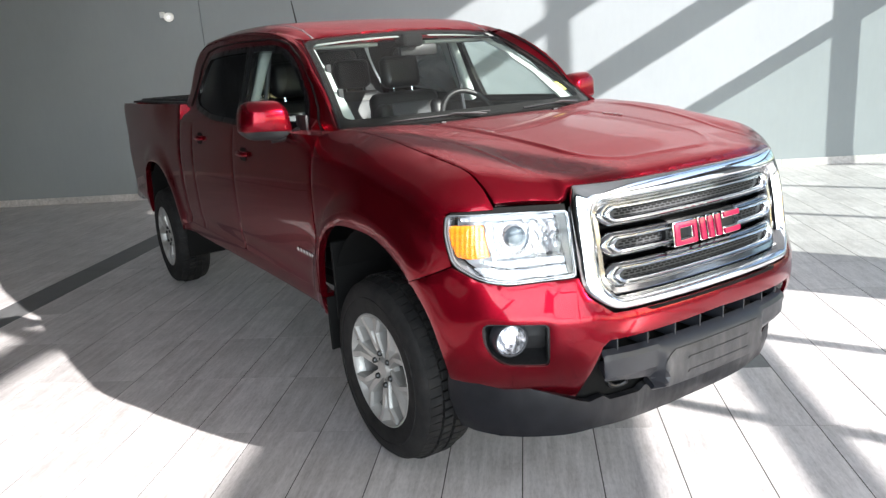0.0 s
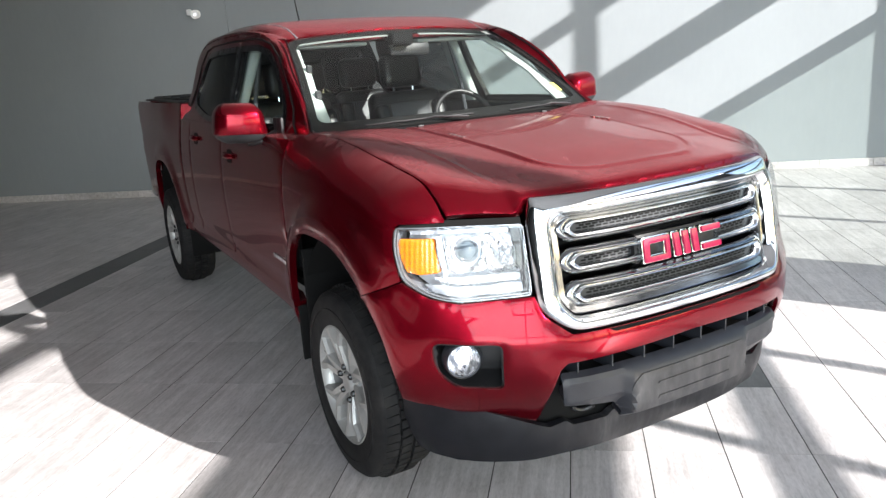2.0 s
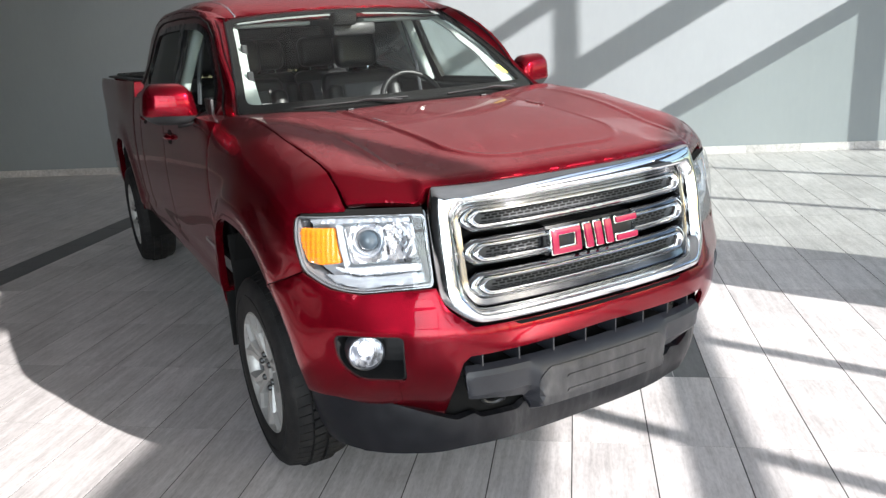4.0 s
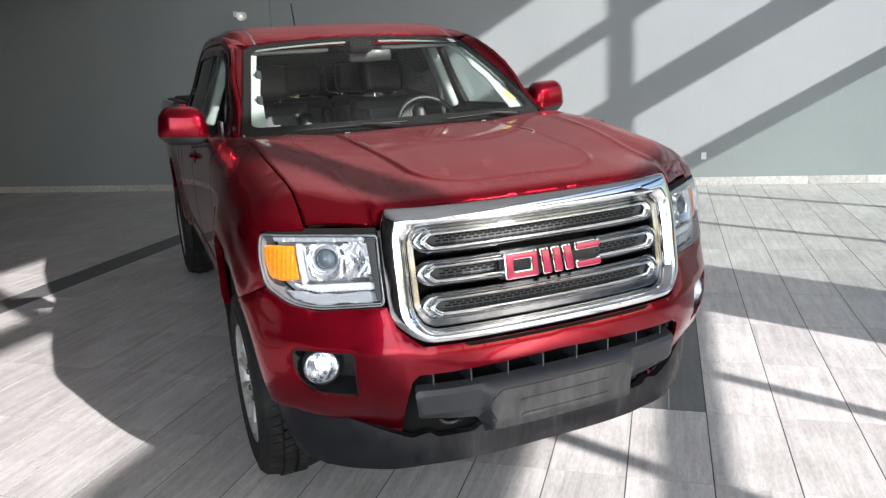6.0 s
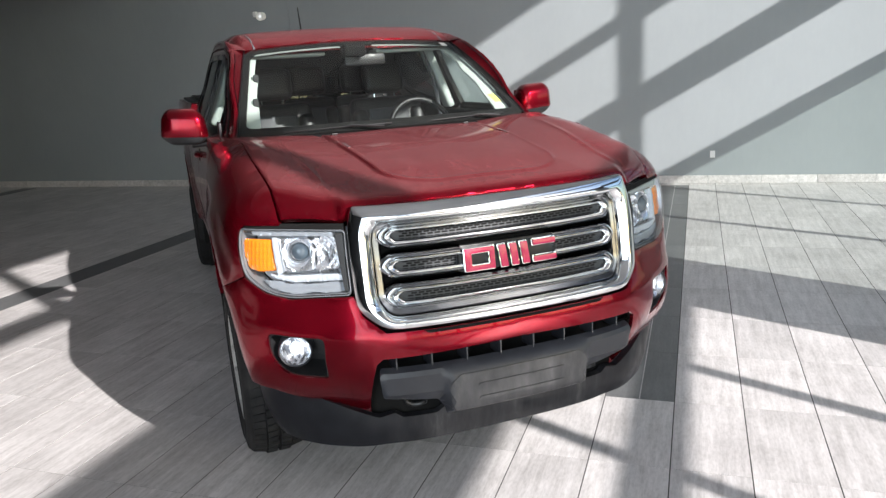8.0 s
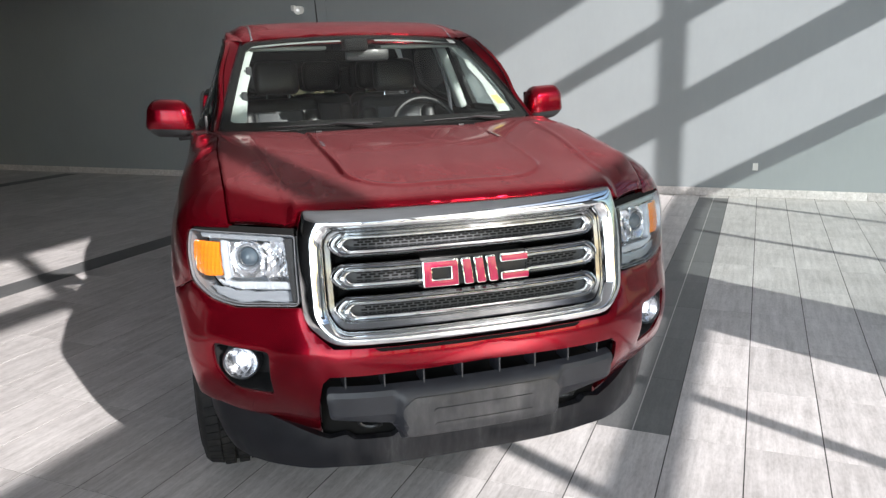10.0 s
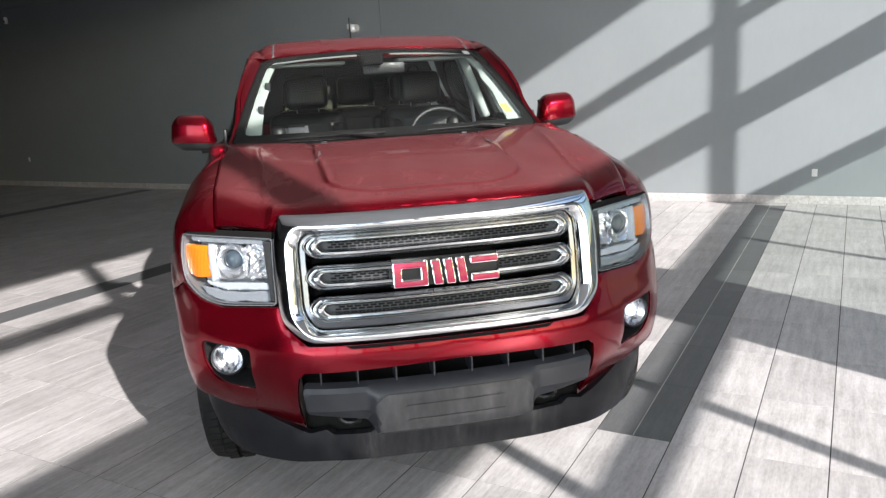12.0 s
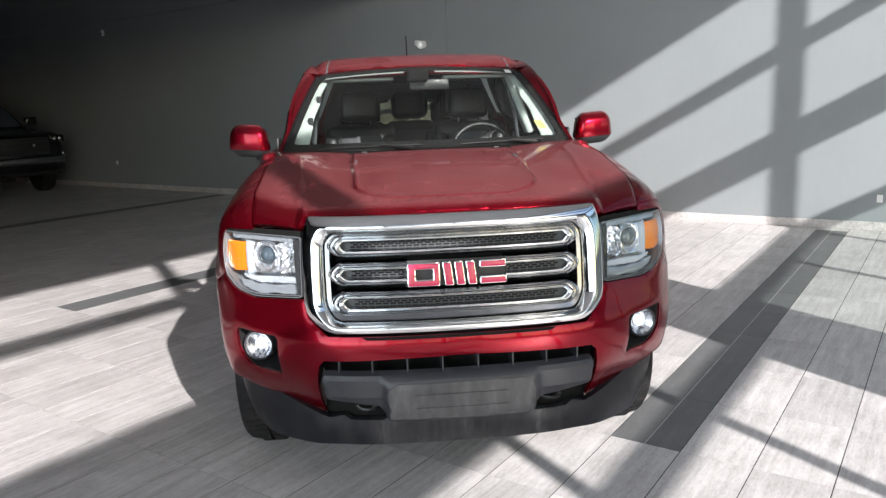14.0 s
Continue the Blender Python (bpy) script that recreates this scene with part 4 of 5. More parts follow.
hood_poly = half + [(-x, y) for x, y in half[::-1] if x > 0]
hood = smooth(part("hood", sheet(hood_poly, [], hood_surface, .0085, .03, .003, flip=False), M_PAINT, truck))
# raised side scripts, illegible from here: plain bright bars
for sx in (-1, 1):
    bars = bmesh.new()
    for k in range(4):
        px, py = sx * .362, -.045 + .032 * k
        pz_ = float(hood_surface(np.array([px]), np.array([py]))[0][2])
        box_bm(.014, .020, .005, (px, py, pz_ + .003), .002, 1, bars)
    part("hood_script", bars, M_CHROME, hood, "bright raised script bars")
# washer nozzles
for sx in (-.33, .33):
    pz_ = float(hood_surface(np.array([sx]), np.array([.36]))[0][2])
    part("washer_nozzle", box_bm(.030, .018, .010, (sx, .36, pz_ + .003), .004, 2), M_BLACK, hood)

# ---- grille
GR_OUT = rounded([pz(-.528, 1.121), pz(.528, 1.121), pz(.548, 1.06), pz(.552, .785), pz(.475, .713), pz(-.475, .713), pz(-.552, .785), pz(-.548, 1.06)], [.014, .014, .05, .04, .05, .05, .04, .05])
GR_IN = rounded([pz(-.450, 1.062), pz(.450, 1.062), pz(.482, 1.030), pz(.484, .800), pz(.445, .746), pz(-.445, .746), pz(-.484, .800), pz(-.482, 1.030)], [.02, .02, .03, .03, .03, .03, .03, .03])
grille = part("grille", sheet(inset(GR_OUT, .012), [], lambda s, z: skin(s, z, -.085), .04, 0, 0, thin=True), M_LINER, truck, "chrome-framed grille with three chrome capsule bars")
smooth(part("grille_surround", ring(GR_OUT, GR_IN, [(0, -.05), (0, -.008), (.02, .001), (.08, .005), (.20, .0085), (.35, .0115), (.50, .0138), (.64, .015), (.72, .014), (.80, .010), (.93, -.004), (.98, -.010), (1, -.014), (1, -.07)]), M_CHROME, grille, "wide chrome surround"), 55)
G2, G3 = inset(GR_IN, .004), inset(GR_IN, .030)
smooth(part("inner_frame", ring(G2, G3, [(0, -.075), (0, -.030), (.2, -.026), (.8, -.030), (1, -.045), (1, -.08)]), M_CHROME_DARK, grille, "grey inner frame"), 40)


def capsule(x0, x1, z, h, tip, cut0=False, cut1=False):
    """Outline of a bar with blunt pointed ends; a cut end is square."""
    r = h / 2
    shape_ = ((0, r), (.30, .90 * r), (.65, .62 * r), (1.0, .16 * r), (1.0, -.16 * r), (.65, -.62 * r), (.30, -.90 * r), (0, -r))
    left = [pz(x0 + (0 if cut0 else tip * (1 - t)), z + dz) for t, dz in shape_]
    rght = [pz(x1 - (0 if cut1 else tip * (1 - t)), z + dz) for t, dz in shape_[::-1]]
    return left + rght


BAR_ROWS = [(0, -.075), (0, -.050), (.05, -.036), (.20, -.026), (.40, -.021), (.56, -.024), (.62, -.034)]
LOOP_ROWS = [(.58, -.040), (.60, -.024), (.66, -.014), (.76, -.012), (.88, -.016), (.97, -.028), (1.0, -.044), (1.0, -.060)]
for z, cut in ((1.014, False), (.913, True), (.811, False)):
    wide = .474 if z > .9 else .468
    for x0, x1 in (((-wide, -.178), (.178, wide)) if cut else ((-wide, wide),)):
        c0, c1 = cut and x0 > 0, cut and x1 < 0
        o_ = capsule(x0 - (0 if c0 else .006), x1 + (0 if c1 else .006), z, .090, .055, c0, c1)
        i_ = capsule(x0 + (0 if c0 else .062), x1 - (0 if c1 else .062), z, .027, .018, c0, c1)
        bar = smooth(part("grille_bar", ring(o_, i_, BAR_ROWS), M_CHROME_SMOKE, grille, "smoked chrome capsule bar"), 50)
        smooth(part("bar_loop", ring(o_, i_, LOOP_ROWS), M_CHROME, bar, "bright chrome loop"), 50)
        smooth(part("bar_insert", sheet(inset(i_, -.002), [], lambda s, z_: skin(s, z_, -.050), .02, 0, 0, thin=True), M_INSERT, bar, "charcoal slotted insert"))
        # rows of flat black patches, set like bricks, painted as the shade in slots
        vs, fs = [], []
        a0, a1 = min(p[0] for p in i_) + (.03 if not c0 else .004), max(p[0] for p in i_) - (.03 if not c1 else .004)
        n = max(3, int((a1 - a0) / .027))
        for row in (-1, 0, 1):
            for q in range(n):
                s0 = a0 + (q + (.5 if row == 0 else 0)) * (a1 - a0) / n
                s1 = s0 + .0215
                if s1 > a1 + .01:
                    continue
                b_ = len(vs)
                z0, z1 = z + row * .0078 - .0029, z + row * .0078 + .0029
                for s_, zz in ((s0, z0), (s1, z0), (s1, z1), (s0, z1)):
                    vs.append(tuple(skin(np.array([s_]), np.array([zz]), -.0494)[0]))
                fs.append((b_, b_ + 1, b_ + 2, b_ + 3))
        slots = part("slot_shade", (vs, fs), M_LINER, bar, "flat dark patches standing for the shade in slots")
        slots["kind"] = "stuff"

# badge: plain red blocks with bright rims, on a dark carrier
carrier = smooth(part("badge_carrier", sheet(rounded([(-.19, .955), (.19, .955), (.19, .865), (-.19, .865)], .01), [], lambda s, z: skin(s, z, -.03), .03, .03, .002), M_BLACK, grille))


def badge_block(poly, holes=()):
    rim_poly = rounded(poly, .006, 3)
    face = sheet(rim_poly, [rounded(h, .004, 3) for h in holes], lambda s, z: skin(s, z, -.004), .012, .028, .003)
    smooth(part("badge_rim", face, M_CHROME, carrier, "chrome badge rim"), 60)
    cx, cz = np.mean([p[0] for p in poly]), np.mean([p[1] for p in poly])
    w, h = max(p[0] for p in poly) - min(p[0] for p in poly), max(p[1] for p in poly) - min(p[1] for p in poly)
    inner = [(cx + (x - cx) * (1 - .007 / w), cz + (z - cz) * (1 - .007 / h)) for x, z in poly]
    hole2 = []
    for hh in holes:
        hx_, hz_ = np.mean([p[0] for p in hh]), np.mean([p[1] for p in hh])
        hw, hv_ = max(p[0] for p in hh) - min(p[0] for p in hh), max(p[1] for p in hh) - min(p[1] for p in hh)
        hole2.append([(hx_ + (x - hx_) * (1 + .006 / hw), hz_ + (z - hz_) * (1 + .006 / hv_)) for x, z in hh])
    smooth(part("badge_face", sheet(rounded(inner, .004, 3), [rounded(h, .003, 3) for h in hole2], lambda s, z: skin(s, z, .002), .012, .006, .001), M_BADGE_RED, carrier, "red badge block"), 60)


zb0, zb1 = .868, .952
badge_block([(-.180, zb1), (-.062, zb1), (-.062, zb0), (-.180, zb0)], [[(-.150, zb1 - .024), (-.086, zb1 - .024), (-.086, zb0 + .024), (-.150, zb0 + .024)]])
for x in (-.050, -.008, .034):
    badge_block([(x - .002, zb1), (x + .029, zb1), (x + .038, zb0), (x + .007, zb0)])
badge_block([(.082, zb1), (.180, zb1), (.180, zb1 - .026), (.082, zb1 - .026)])
badge_block([(.082, zb0 + .026), (.180, zb0 + .026), (.180, zb0), (.082, zb0)])

# ---- lower bumper: intake, grey insert, valance, tow hooks
intake = part("lower_intake", sheet([(-s_x(.58), .66), (s_x(.58), .66), (s_x(.58), .29), (-s_x(.58), .29)], [], lambda s, z: skin(s, np.full_like(z, .6), -.15) * np.array([1, 1, 0]) + np.stack([0 * z, 0 * z, z], -1), .05, 0, 0, thin=True), M_LINER, truck, "black lower air intake with upright fins")
for k in range(8):
    x = -.455 + .13 * k
    p = skin(np.array([s_x(x)]), np.array([.59]), -.055)[0]
    part("fin", box_bm(.006, .09, .075, (p[0], p[1] + .02, .588), .001, 1), M_CHAR, intake)
ins_top = .568
insert = [(-s_x(.508), ins_top), (s_x(.508), ins_top), (s_x(.500), .452), (s_x(.36), .432), (s_x(.305), .426), (s_x(.285), .39), (s_x(.272), .352), (-s_x(.272), .352), (-s_x(.285), .39), (-s_x(.305), .426), (-s_x(.36), .432), (-s_x(.500), .452)]


def insert_surface(s, z):
    s, z = np.asarray(s, float), np.asarray(z, float)
    a = np.abs(s)
    zn = np.clip(z, .30, .62)
    f = np.interp(zn, [.30, .36, .44, .47, .545, .57], [-.075, -.055, -.030, -.006, .0, -.03])
    plate = step01(a, .295, .262) * step01(z, .545, .525) * step01(z, .352, .40)
    f = f * (1 - plate) + plate * .012
    c = skin(s, np.full_like(z, .62), 0)
    q = skin(s, np.full_like(z, .62), 1) - c
    p = c + q * (f - .012)[..., None]
    p[..., 2] = z
    return p


lower = smooth(part("bumper_insert", sheet(rounded(insert, .012), [], insert_surface, .016, .05, .003), M_CHAR, truck, "dark grey plastic lower bumper bar"), 28)
plate_poly = rounded([(-.232, .526), (.232, .526), (.272, .490), (.272, .366), (-.272, .366), (-.272, .490)], .016)
plate_face = lambda s, z: insert_surface(s, z) + np.stack([0 * s, -.006 + .004 * step01(z, .42, .37), 0 * s], -1)
smooth(part("scuff_plate", sheet(plate_poly, [], plate_face, .018, .016, .003), M_SKID, lower, "scuffed grey number plate area"), 30)
for z0, z1 in ((.476, .484), (.424, .434)):
    smooth(part("plate_rib", sheet(rounded([(-.165, z1), (.165, z1), (.172, z0), (-.172, z0)], .003), [], lambda s, z: plate_face(s, z) + np.array([0, -.005, 0]), .012, .006, .002), M_SKID, lower), 40)
for sx in (-1, 1):
    p = skin(np.array([sx * .375]), np.array([.40]), -.03)[0]
    pts = [(p[0] + .035 * math.cos(a), p[1] + .03 - .0 + .03 * math.sin(a * .5), p[2] - .005 + .022 * math.sin(a)) for a in np.linspace(0, 2 * math.pi, 16, endpoint=False)]
    smooth(part("tow_hook", tube([(x, y - .04, z) for x, y, z in pts], .009, 8, True), M_BLACK, lower, "black steel tow hook"))


def valance_surface(s, z):
    s, z = np.asarray(s, float), np.asarray(z, float)
    a = np.abs(s)
    base = -.100 + .025 * step01(a, s_x(.45), s_x(.66)) + .010 * step01(a, s_x(.8), s_y(-.4))
    slope = np.interp(z, [.24, .30, .36, .46], [-.022, -.004, .0, .0])
    c = skin(s, np.full_like(z, .62), 0)
    q = skin(s, np.full_like(z, .62), 1) - c
    tuck = -.030 * step01(z, .45, .25) * step01(a, s_x(.74), s_y(-.40))
    p = c + q * (base + slope + tuck)[..., None]
    p[..., 2] = z
    return p


vr = [(0, .372), (s_x(.27), .366), (s_x(.298), .346), (s_x(.440), .346), (s_x(.468), .366), (s_x(.53), .352), (s_x(.66), .404), (s_x(.78), .452), (s_x(.86), .480), (s_y(-.40), .488), (s_y(-.378), .37), (s_y(-.388), .246), (s_x(.86), .236), (s_x(.7), .232), (s_x(.5), .236), (0, .240)]
val = vr + [(-s, z) for s, z in vr[::-1] if s > 0]
smooth(part("air_dam", sheet(rounded(val, 0.01), [], valance_surface, .03, .03, .004), M_DAM, truck, "black plastic air dam under the bumper"))

# ---- greenhouse
cab_in = spline([1.2, 1.27, 1.367, 1.492, 1.634, 1.70, 1.74, 1.78, 1.81], [.874, .857, .815, .762, .712, .688, .672, .648, .62])


def cab_side(y, z):
    y, z = np.asarray(y, float), np.asarray(z, float)
    x = cab_in(z) - .085 * step01(y, 1.20, .50) * step01(z, 1.66, 1.34) - .022 * step01(y, 1.35, 1.0) * step01(z, 1.45, 1.68) - .02 * step01(y, 2.2, 2.8) * step01(z, 1.28, 1.45)
    return np.stack([x, y, z], -1)


PILLAR = ((.50, 1.268), (.575, 1.300), (.660, 1.372), (.760, 1.473), (.950, 1.605), (1.10, 1.672), (1.22, 1.702))      # front edge of the door frame
frame_poly = rounded(list(PILLAR) + [(1.45, 1.748), (1.9, 1.775), (2.40, 1.775), (2.70, 1.760), (2.87, 1.708), (2.915, 1.61), (2.890, 1.42), (2.862, 1.268), (1.5, 1.268)], [0, .03, .06, .1, .1, .06, .05, 0, 0, .1, .08, .08, .08, .1, 0, 0])
win_f = rounded([(.790, 1.290), (.850, 1.420), (.965, 1.532), (1.165, 1.638), (1.34, 1.672), (1.680, 1.682), (1.625, 1.284)], [.02, .05, .1, .08, .05, .03, .02])
win_r = rounded([(1.672, 1.282), (1.755, 1.684), (2.20, 1.684), (2.545, 1.668), (2.665, 1.500), (2.665, 1.410), (2.54, 1.352), (2.16, 1.298)], [.02, .03, .1, .08, .08, .05, .08, .1])
grow2 = lambda poly, d: inset(poly, -d)
both_sides("cab_frame", sheet(frame_poly, [win_f, win_r], cab_side, .03, .014, .004), M_PAINT, truck)
for name, poly, glass in (("front_window", win_f, M_SIDEGLASS), ("rear_window", win_r, M_TINT)):
    for sign in (1, -1):
        side = mirrored if sign < 0 else (lambda d: d)
        shift = lambda d: (lambda y, z: cab_side(y, z) + np.array([d, 0, 0]))
        fr = smooth(part("door_window", side(sheet(grow2(poly, .008), [grow2(poly, -.022)], shift(.003), .02, .03, .003)), M_GLOSSBLACK, truck, "black-framed door window"))
        g = part("pane", side(sheet(grow2(poly, -.014), [], shift(-.010), .04, 0, 0, thin=True)), glass, fr, "tinted glass" if glass is M_TINT else "clear glass")
        smooth(g)
        g.visible_shadow = False
both_sides("b_pillar_trim", sheet(rounded([(1.622, 1.276), (1.680, 1.690), (1.753, 1.690), (1.676, 1.276)], .006), [], lambda y, z: cab_side(y, z) + np.array([.002, 0, 0]), .03, .01, .002), M_GLOSSBLACK, truck)
# shoulder between the door tops and the window frames
both_sides("belt_shoulder", sheet([(.50, 0), (2.860, 0), (2.860, 1), (.50, 1)], [], lambda y, t: (1 - t)[:, None] * skin(np.array([s_y(q) for q in y]), np.full_like(y, 1.262)) + t[:, None] * (cab_side(y, np.full_like(y, 1.275)) + np.array([.004, 0, 0])), .12, 0, 0, thin=True), M_PAINT, truck)
# dark shut line of the front door along the windshield pillar
both_sides("door_seal", tube([tuple(cab_side(np.array([y]), np.array([z]))[0] + np.array([.002, 0, 0])) for y, z in ((.665, 1.275), (.709, 1.312), (.745, 1.373), (.821, 1.473), (1.015, 1.605), (1.167, 1.671), (1.30, 1.700), (1.45, 1.713), (1.9, 1.723), (2.40, 1.718), (2.60, 1.698), (2.69, 1.62), (2.72, 1.48), (2.70, 1.36))], .005, 6), M_LINER, truck)

roof_z = spline([1.0, 1.15, 1.35, 1.7, 2.1, 2.4, 2.65, 2.80, 2.90], [1.702, 1.724, 1.774, 1.815, 1.825, 1.818, 1.800, 1.777, 1.752])


def roof_surface(x, y):
    x, y = np.asarray(x, float), np.asarray(y, float)
    a = np.abs(x)
    z = roof_z(y) - .016 * (a / .6)**2 - .045 * step01(a, .54, .68)**1.5
    z = z - .010 * np.exp(-((a - .545) / .014)**2)
    # the front edge bends down to the top of the windshield
    k = (a / .598)**2
    yf = 1.145 + .060 * k
    own = roof_z(yf) - .016 * (a / .6)**2 - .045 * step01(a, .54, .68)**1.5
    z = z + (1.724 - .030 * k - own) * np.exp(-np.maximum(y - yf, 0) / .10)
    return np.stack([x, y, z], -1)


rp = [(0, 1.147), (.15, 1.151), (.3, 1.162), (.42, 1.177), (.5, 1.190), (.560, 1.200), (.600, 1.212), (.648, 1.40), (.662, 2.0), (.656, 2.50), (.630, 2.70), (.56, 2.81), (0, 2.88)]
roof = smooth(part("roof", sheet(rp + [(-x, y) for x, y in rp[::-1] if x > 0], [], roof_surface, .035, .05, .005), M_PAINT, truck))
_rx, _ry = [p[0] for p in rp[6:12]], [p[1] for p in rp[6:12]]
_top = [(1.18, 1.692), (1.22, 1.701), (1.45, 1.746), (1.9, 1.773), (2.40, 1.773), (2.70, 1.758), (2.82, 1.726)]


def roof_rail(y, t):
    """The rounded shoulder from the roof's edge (t = 0) down to the door frame (t = 1)."""
    a_ = roof_surface(np.interp(y, _ry, _rx) - .012, y)
    b_ = cab_side(y, np.interp(y, [p[0] for p in _top], [p[1] for p in _top]) - .010)
    lift = np.sin(np.pi * t)[:, None] * np.array([.008, 0, .010])
    return a_ + (b_ - a_) * t[:, None] + lift + np.array([.001, 0, -.002])


both_sides("roof_rail", sheet([(1.19, 0), (2.80, 0), (2.80, 1), (1.19, 1)], [], roof_rail, .10, 0, 0, thin=True), M_PAINT, roof)
both_sides("roof_ditch_strip", tube([tuple(roof_surface(np.array([.545]), np.array([y]))[0] + np.array([0, 0, .002])) for y in np.linspace(1.20, 2.80, 14)], .007, 8), M_LAMPGREY, roof)
smooth(part("antenna", tube([(-.005, 2.66, 1.785), (-.005, 2.665, 1.815), (-.005, 2.67, 1.84), (-.005, 2.735, 2.025)], [.018, .012, .006, .004], 8), M_BLACK, truck, "short black roof antenna"))


def screen(u, v):
    """The windshield: u across from -1 to 1, v from foot to top."""
    u, v = np.asarray(u, float), np.asarray(v, float)
    a = np.abs(u)
    xb, xt = .748, .598
    yb, yt = .395 + .150 * a**2.2, 1.145 + .060 * a**2
    zb, zt = 1.285 - .002 * a**2, 1.717 - .030 * a**2
    bow = .030 * np.sin(np.pi * np.clip(v, 0, 1))
    return np.stack([u * (xb + (xt - xb) * v), yb + (yt - yb) * v - bow * .55, zb + (zt - zb) * v + bow * .6], -1)


ws = rounded([(-1, 0), (1, 0), (1, 1), (-1, 1)], [.05, .05, .08, .08])
ws_in = rounded([(-.958, .075), (.958, .075), (.950, .955), (-.950, .955)], [.06, .06, .08, .08])
shield = smooth(part("windshield", sheet(ws, [], screen, .06, 0, 0, thin=True), M_WINDSHIELD, truck, "clear windshield with black border"))
shield.visible_shadow = False
smooth(part("black_border", sheet(ws, [ws_in], lambda u, v: screen(u, v) + np.array([0, .004, -.004]), .04, .012, .001), M_LINER, shield, "black ceramic border"))
_pe = np.array(PILLAR)


def pillar_face(v, t):
    """The red outer face of the windshield pillar: from the glass (t = 0) to the door frame (t = 1)."""
    v, t = np.asarray(v, float), np.asarray(t, float)
    a_ = screen(np.full_like(v, 1.012), v)
    z1 = np.interp(v, [0, 1], [1.272, 1.697])
    y1 = np.interp(z1, _pe[:, 1], _pe[:, 0]) + .012
    b_ = cab_side(y1, z1)
    bulge = .012 * np.sin(np.pi * t)
    return a_ + (b_ - a_) * t[:, None] + bulge[:, None] * np.array([.55, -.6, .5])


both_sides("windshield_pillar", sheet([(0, 0), (1.03, 0), (1.03, 1), (0, 1)], [], pillar_face, .05, 0, 0, thin=True), M_PAINT, truck)
both_sides("pillar_moulding", tube([tuple(screen(np.array([1.004]), np.array([v]))[0] + np.array([.0, .002, .0])) for v in np.linspace(0.0, 1.0, 12)], .005, 8), M_GLOSSBLACK, truck)
part("yellow_sticker", sheet(rounded([(.834, .150), (.893, .153), (.880, .242), (.820, .238)], .0), [], lambda u, v: screen(u, v) + np.array([0, .006, -.006]), .03, 0, 0, thin=True), M_STICKER, shield, "yellow paper note inside the glass")
part("small_sticker", sheet([(.84, .90), (.905, .90), (.90, .955), (.84, .955)], [], lambda u, v: screen(u, v) + np.array([0, -.002, .002]), .03, 0, 0, thin=True), M_PAPER, shield)
cowl = sheet([(-.97, -.11), (.97, -.11), (.97, .02), (-.97, .02)], [], lambda u, v: screen(u, v) * np.array([1, 1, 0]) + np.stack([0 * u, 0 * u, 1.272 - .004 * np.abs(u)**2 + .05 * np.clip(v, -.2, 0)], -1), .05, 0, 0, thin=True)
smooth(part("cowl_panel", cowl, M_BLACK, truck))
for u0, u1 in ((-.72, -.05), (.22, .80)):
    blade = [tuple(screen(np.array([u]), np.array([.008 + .010 * math.sin((u - u0) * 3)]))[0] + np.array([0, -.008, .006])) for u in np.linspace(u0, u1, 12)]
    w_ = smooth(part("wiper", tube(blade, .0038, 6), M_BLACK, truck, "black wiper blade"))
    arm = [blade[6], (blade[6][0] + .03, blade[6][1] - .012, blade[6][2] + .006), (blade[10][0], blade[10][1] - .035, blade[10][2] - .008)]
    smooth(part("arm", tube(arm, .006, 6), M_BLACK, w_))

# back of the cab
part("cab_back", box_bm(1.50, .03, .70, (0, 2.83, .93), .01, 2), M_PAINT, truck)
back = sheet(rounded([(-.62, 1.30), (.62, 1.30), (.54, 1.70), (-.54, 1.70)], .05), [], lambda x, z: np.stack([x, 2.862 + .04 * (z - 1.28), z], -1), .06, 0, 0, thin=True)
bw = part("back_window", back, M_BACKGLASS, truck, "dark rear cab window")
bw.visible_shadow = False
frame_b = sheet([(-.79, 1.27), (.79, 1.27), (.58, 1.737), (-.58, 1.737)], [rounded([(-.60, 1.31), (.60, 1.31), (.53, 1.69), (-.53, 1.69)], .05)], lambda x, z: np.stack([x, 2.868 + .04 * (z - 1.28), z], -1), .05, .03, .003)
smooth(part("cab_back_frame", frame_b, M_PAINT, truck))
trim_b = sheet([(-.74, 1.27), (.74, 1.27), (.57, 1.735), (-.57, 1.735)], [rounded([(-.58, 1.32), (.58, 1.32), (.51, 1.67), (-.51, 1.67)], .05)], lambda x, z: np.stack([x, 2.815 + .04 * (z - 1.28), z], -1), .05, .008, .002)
smooth(part("rear_window_trim", trim_b, M_DASH, truck, "dark inner trim round the rear window"))

# ---- bed cover, tailgate, rear bumper
cover = smooth(part("bed_cover", box_bm(1.56, 1.50, .030, (0, 3.66, 1.388), .012, 2), M_BLACK, truck, "black folding bed cover"))
for k in range(1, 4):
    part("cover_rib", box_bm(1.54, .03, .008, (0, 2.91 + .375 * k, 1.406), .003, 1), M_BLACK, cover)
for sx in (-1, 1):
    part("bed_rail_cap", box_bm(.070, 1.50, .016, (sx * .812, 3.66, 1.380), .007, 2), M_BLACK, truck)
part("tailgate", box_bm(1.56, .06, .66, (0, 4.64, 1.04), .015, 2), M_PAINT, truck)
part("bed_front_panel", box_bm(1.52, .03, .74, (0, 2.895, .99), .005, 1), M_PAINT, truck)
smooth(part("rear_bumper", box_bm(1.74, .16, .20, (0, 4.74, .60), .04, 3), M_CHROME, truck))
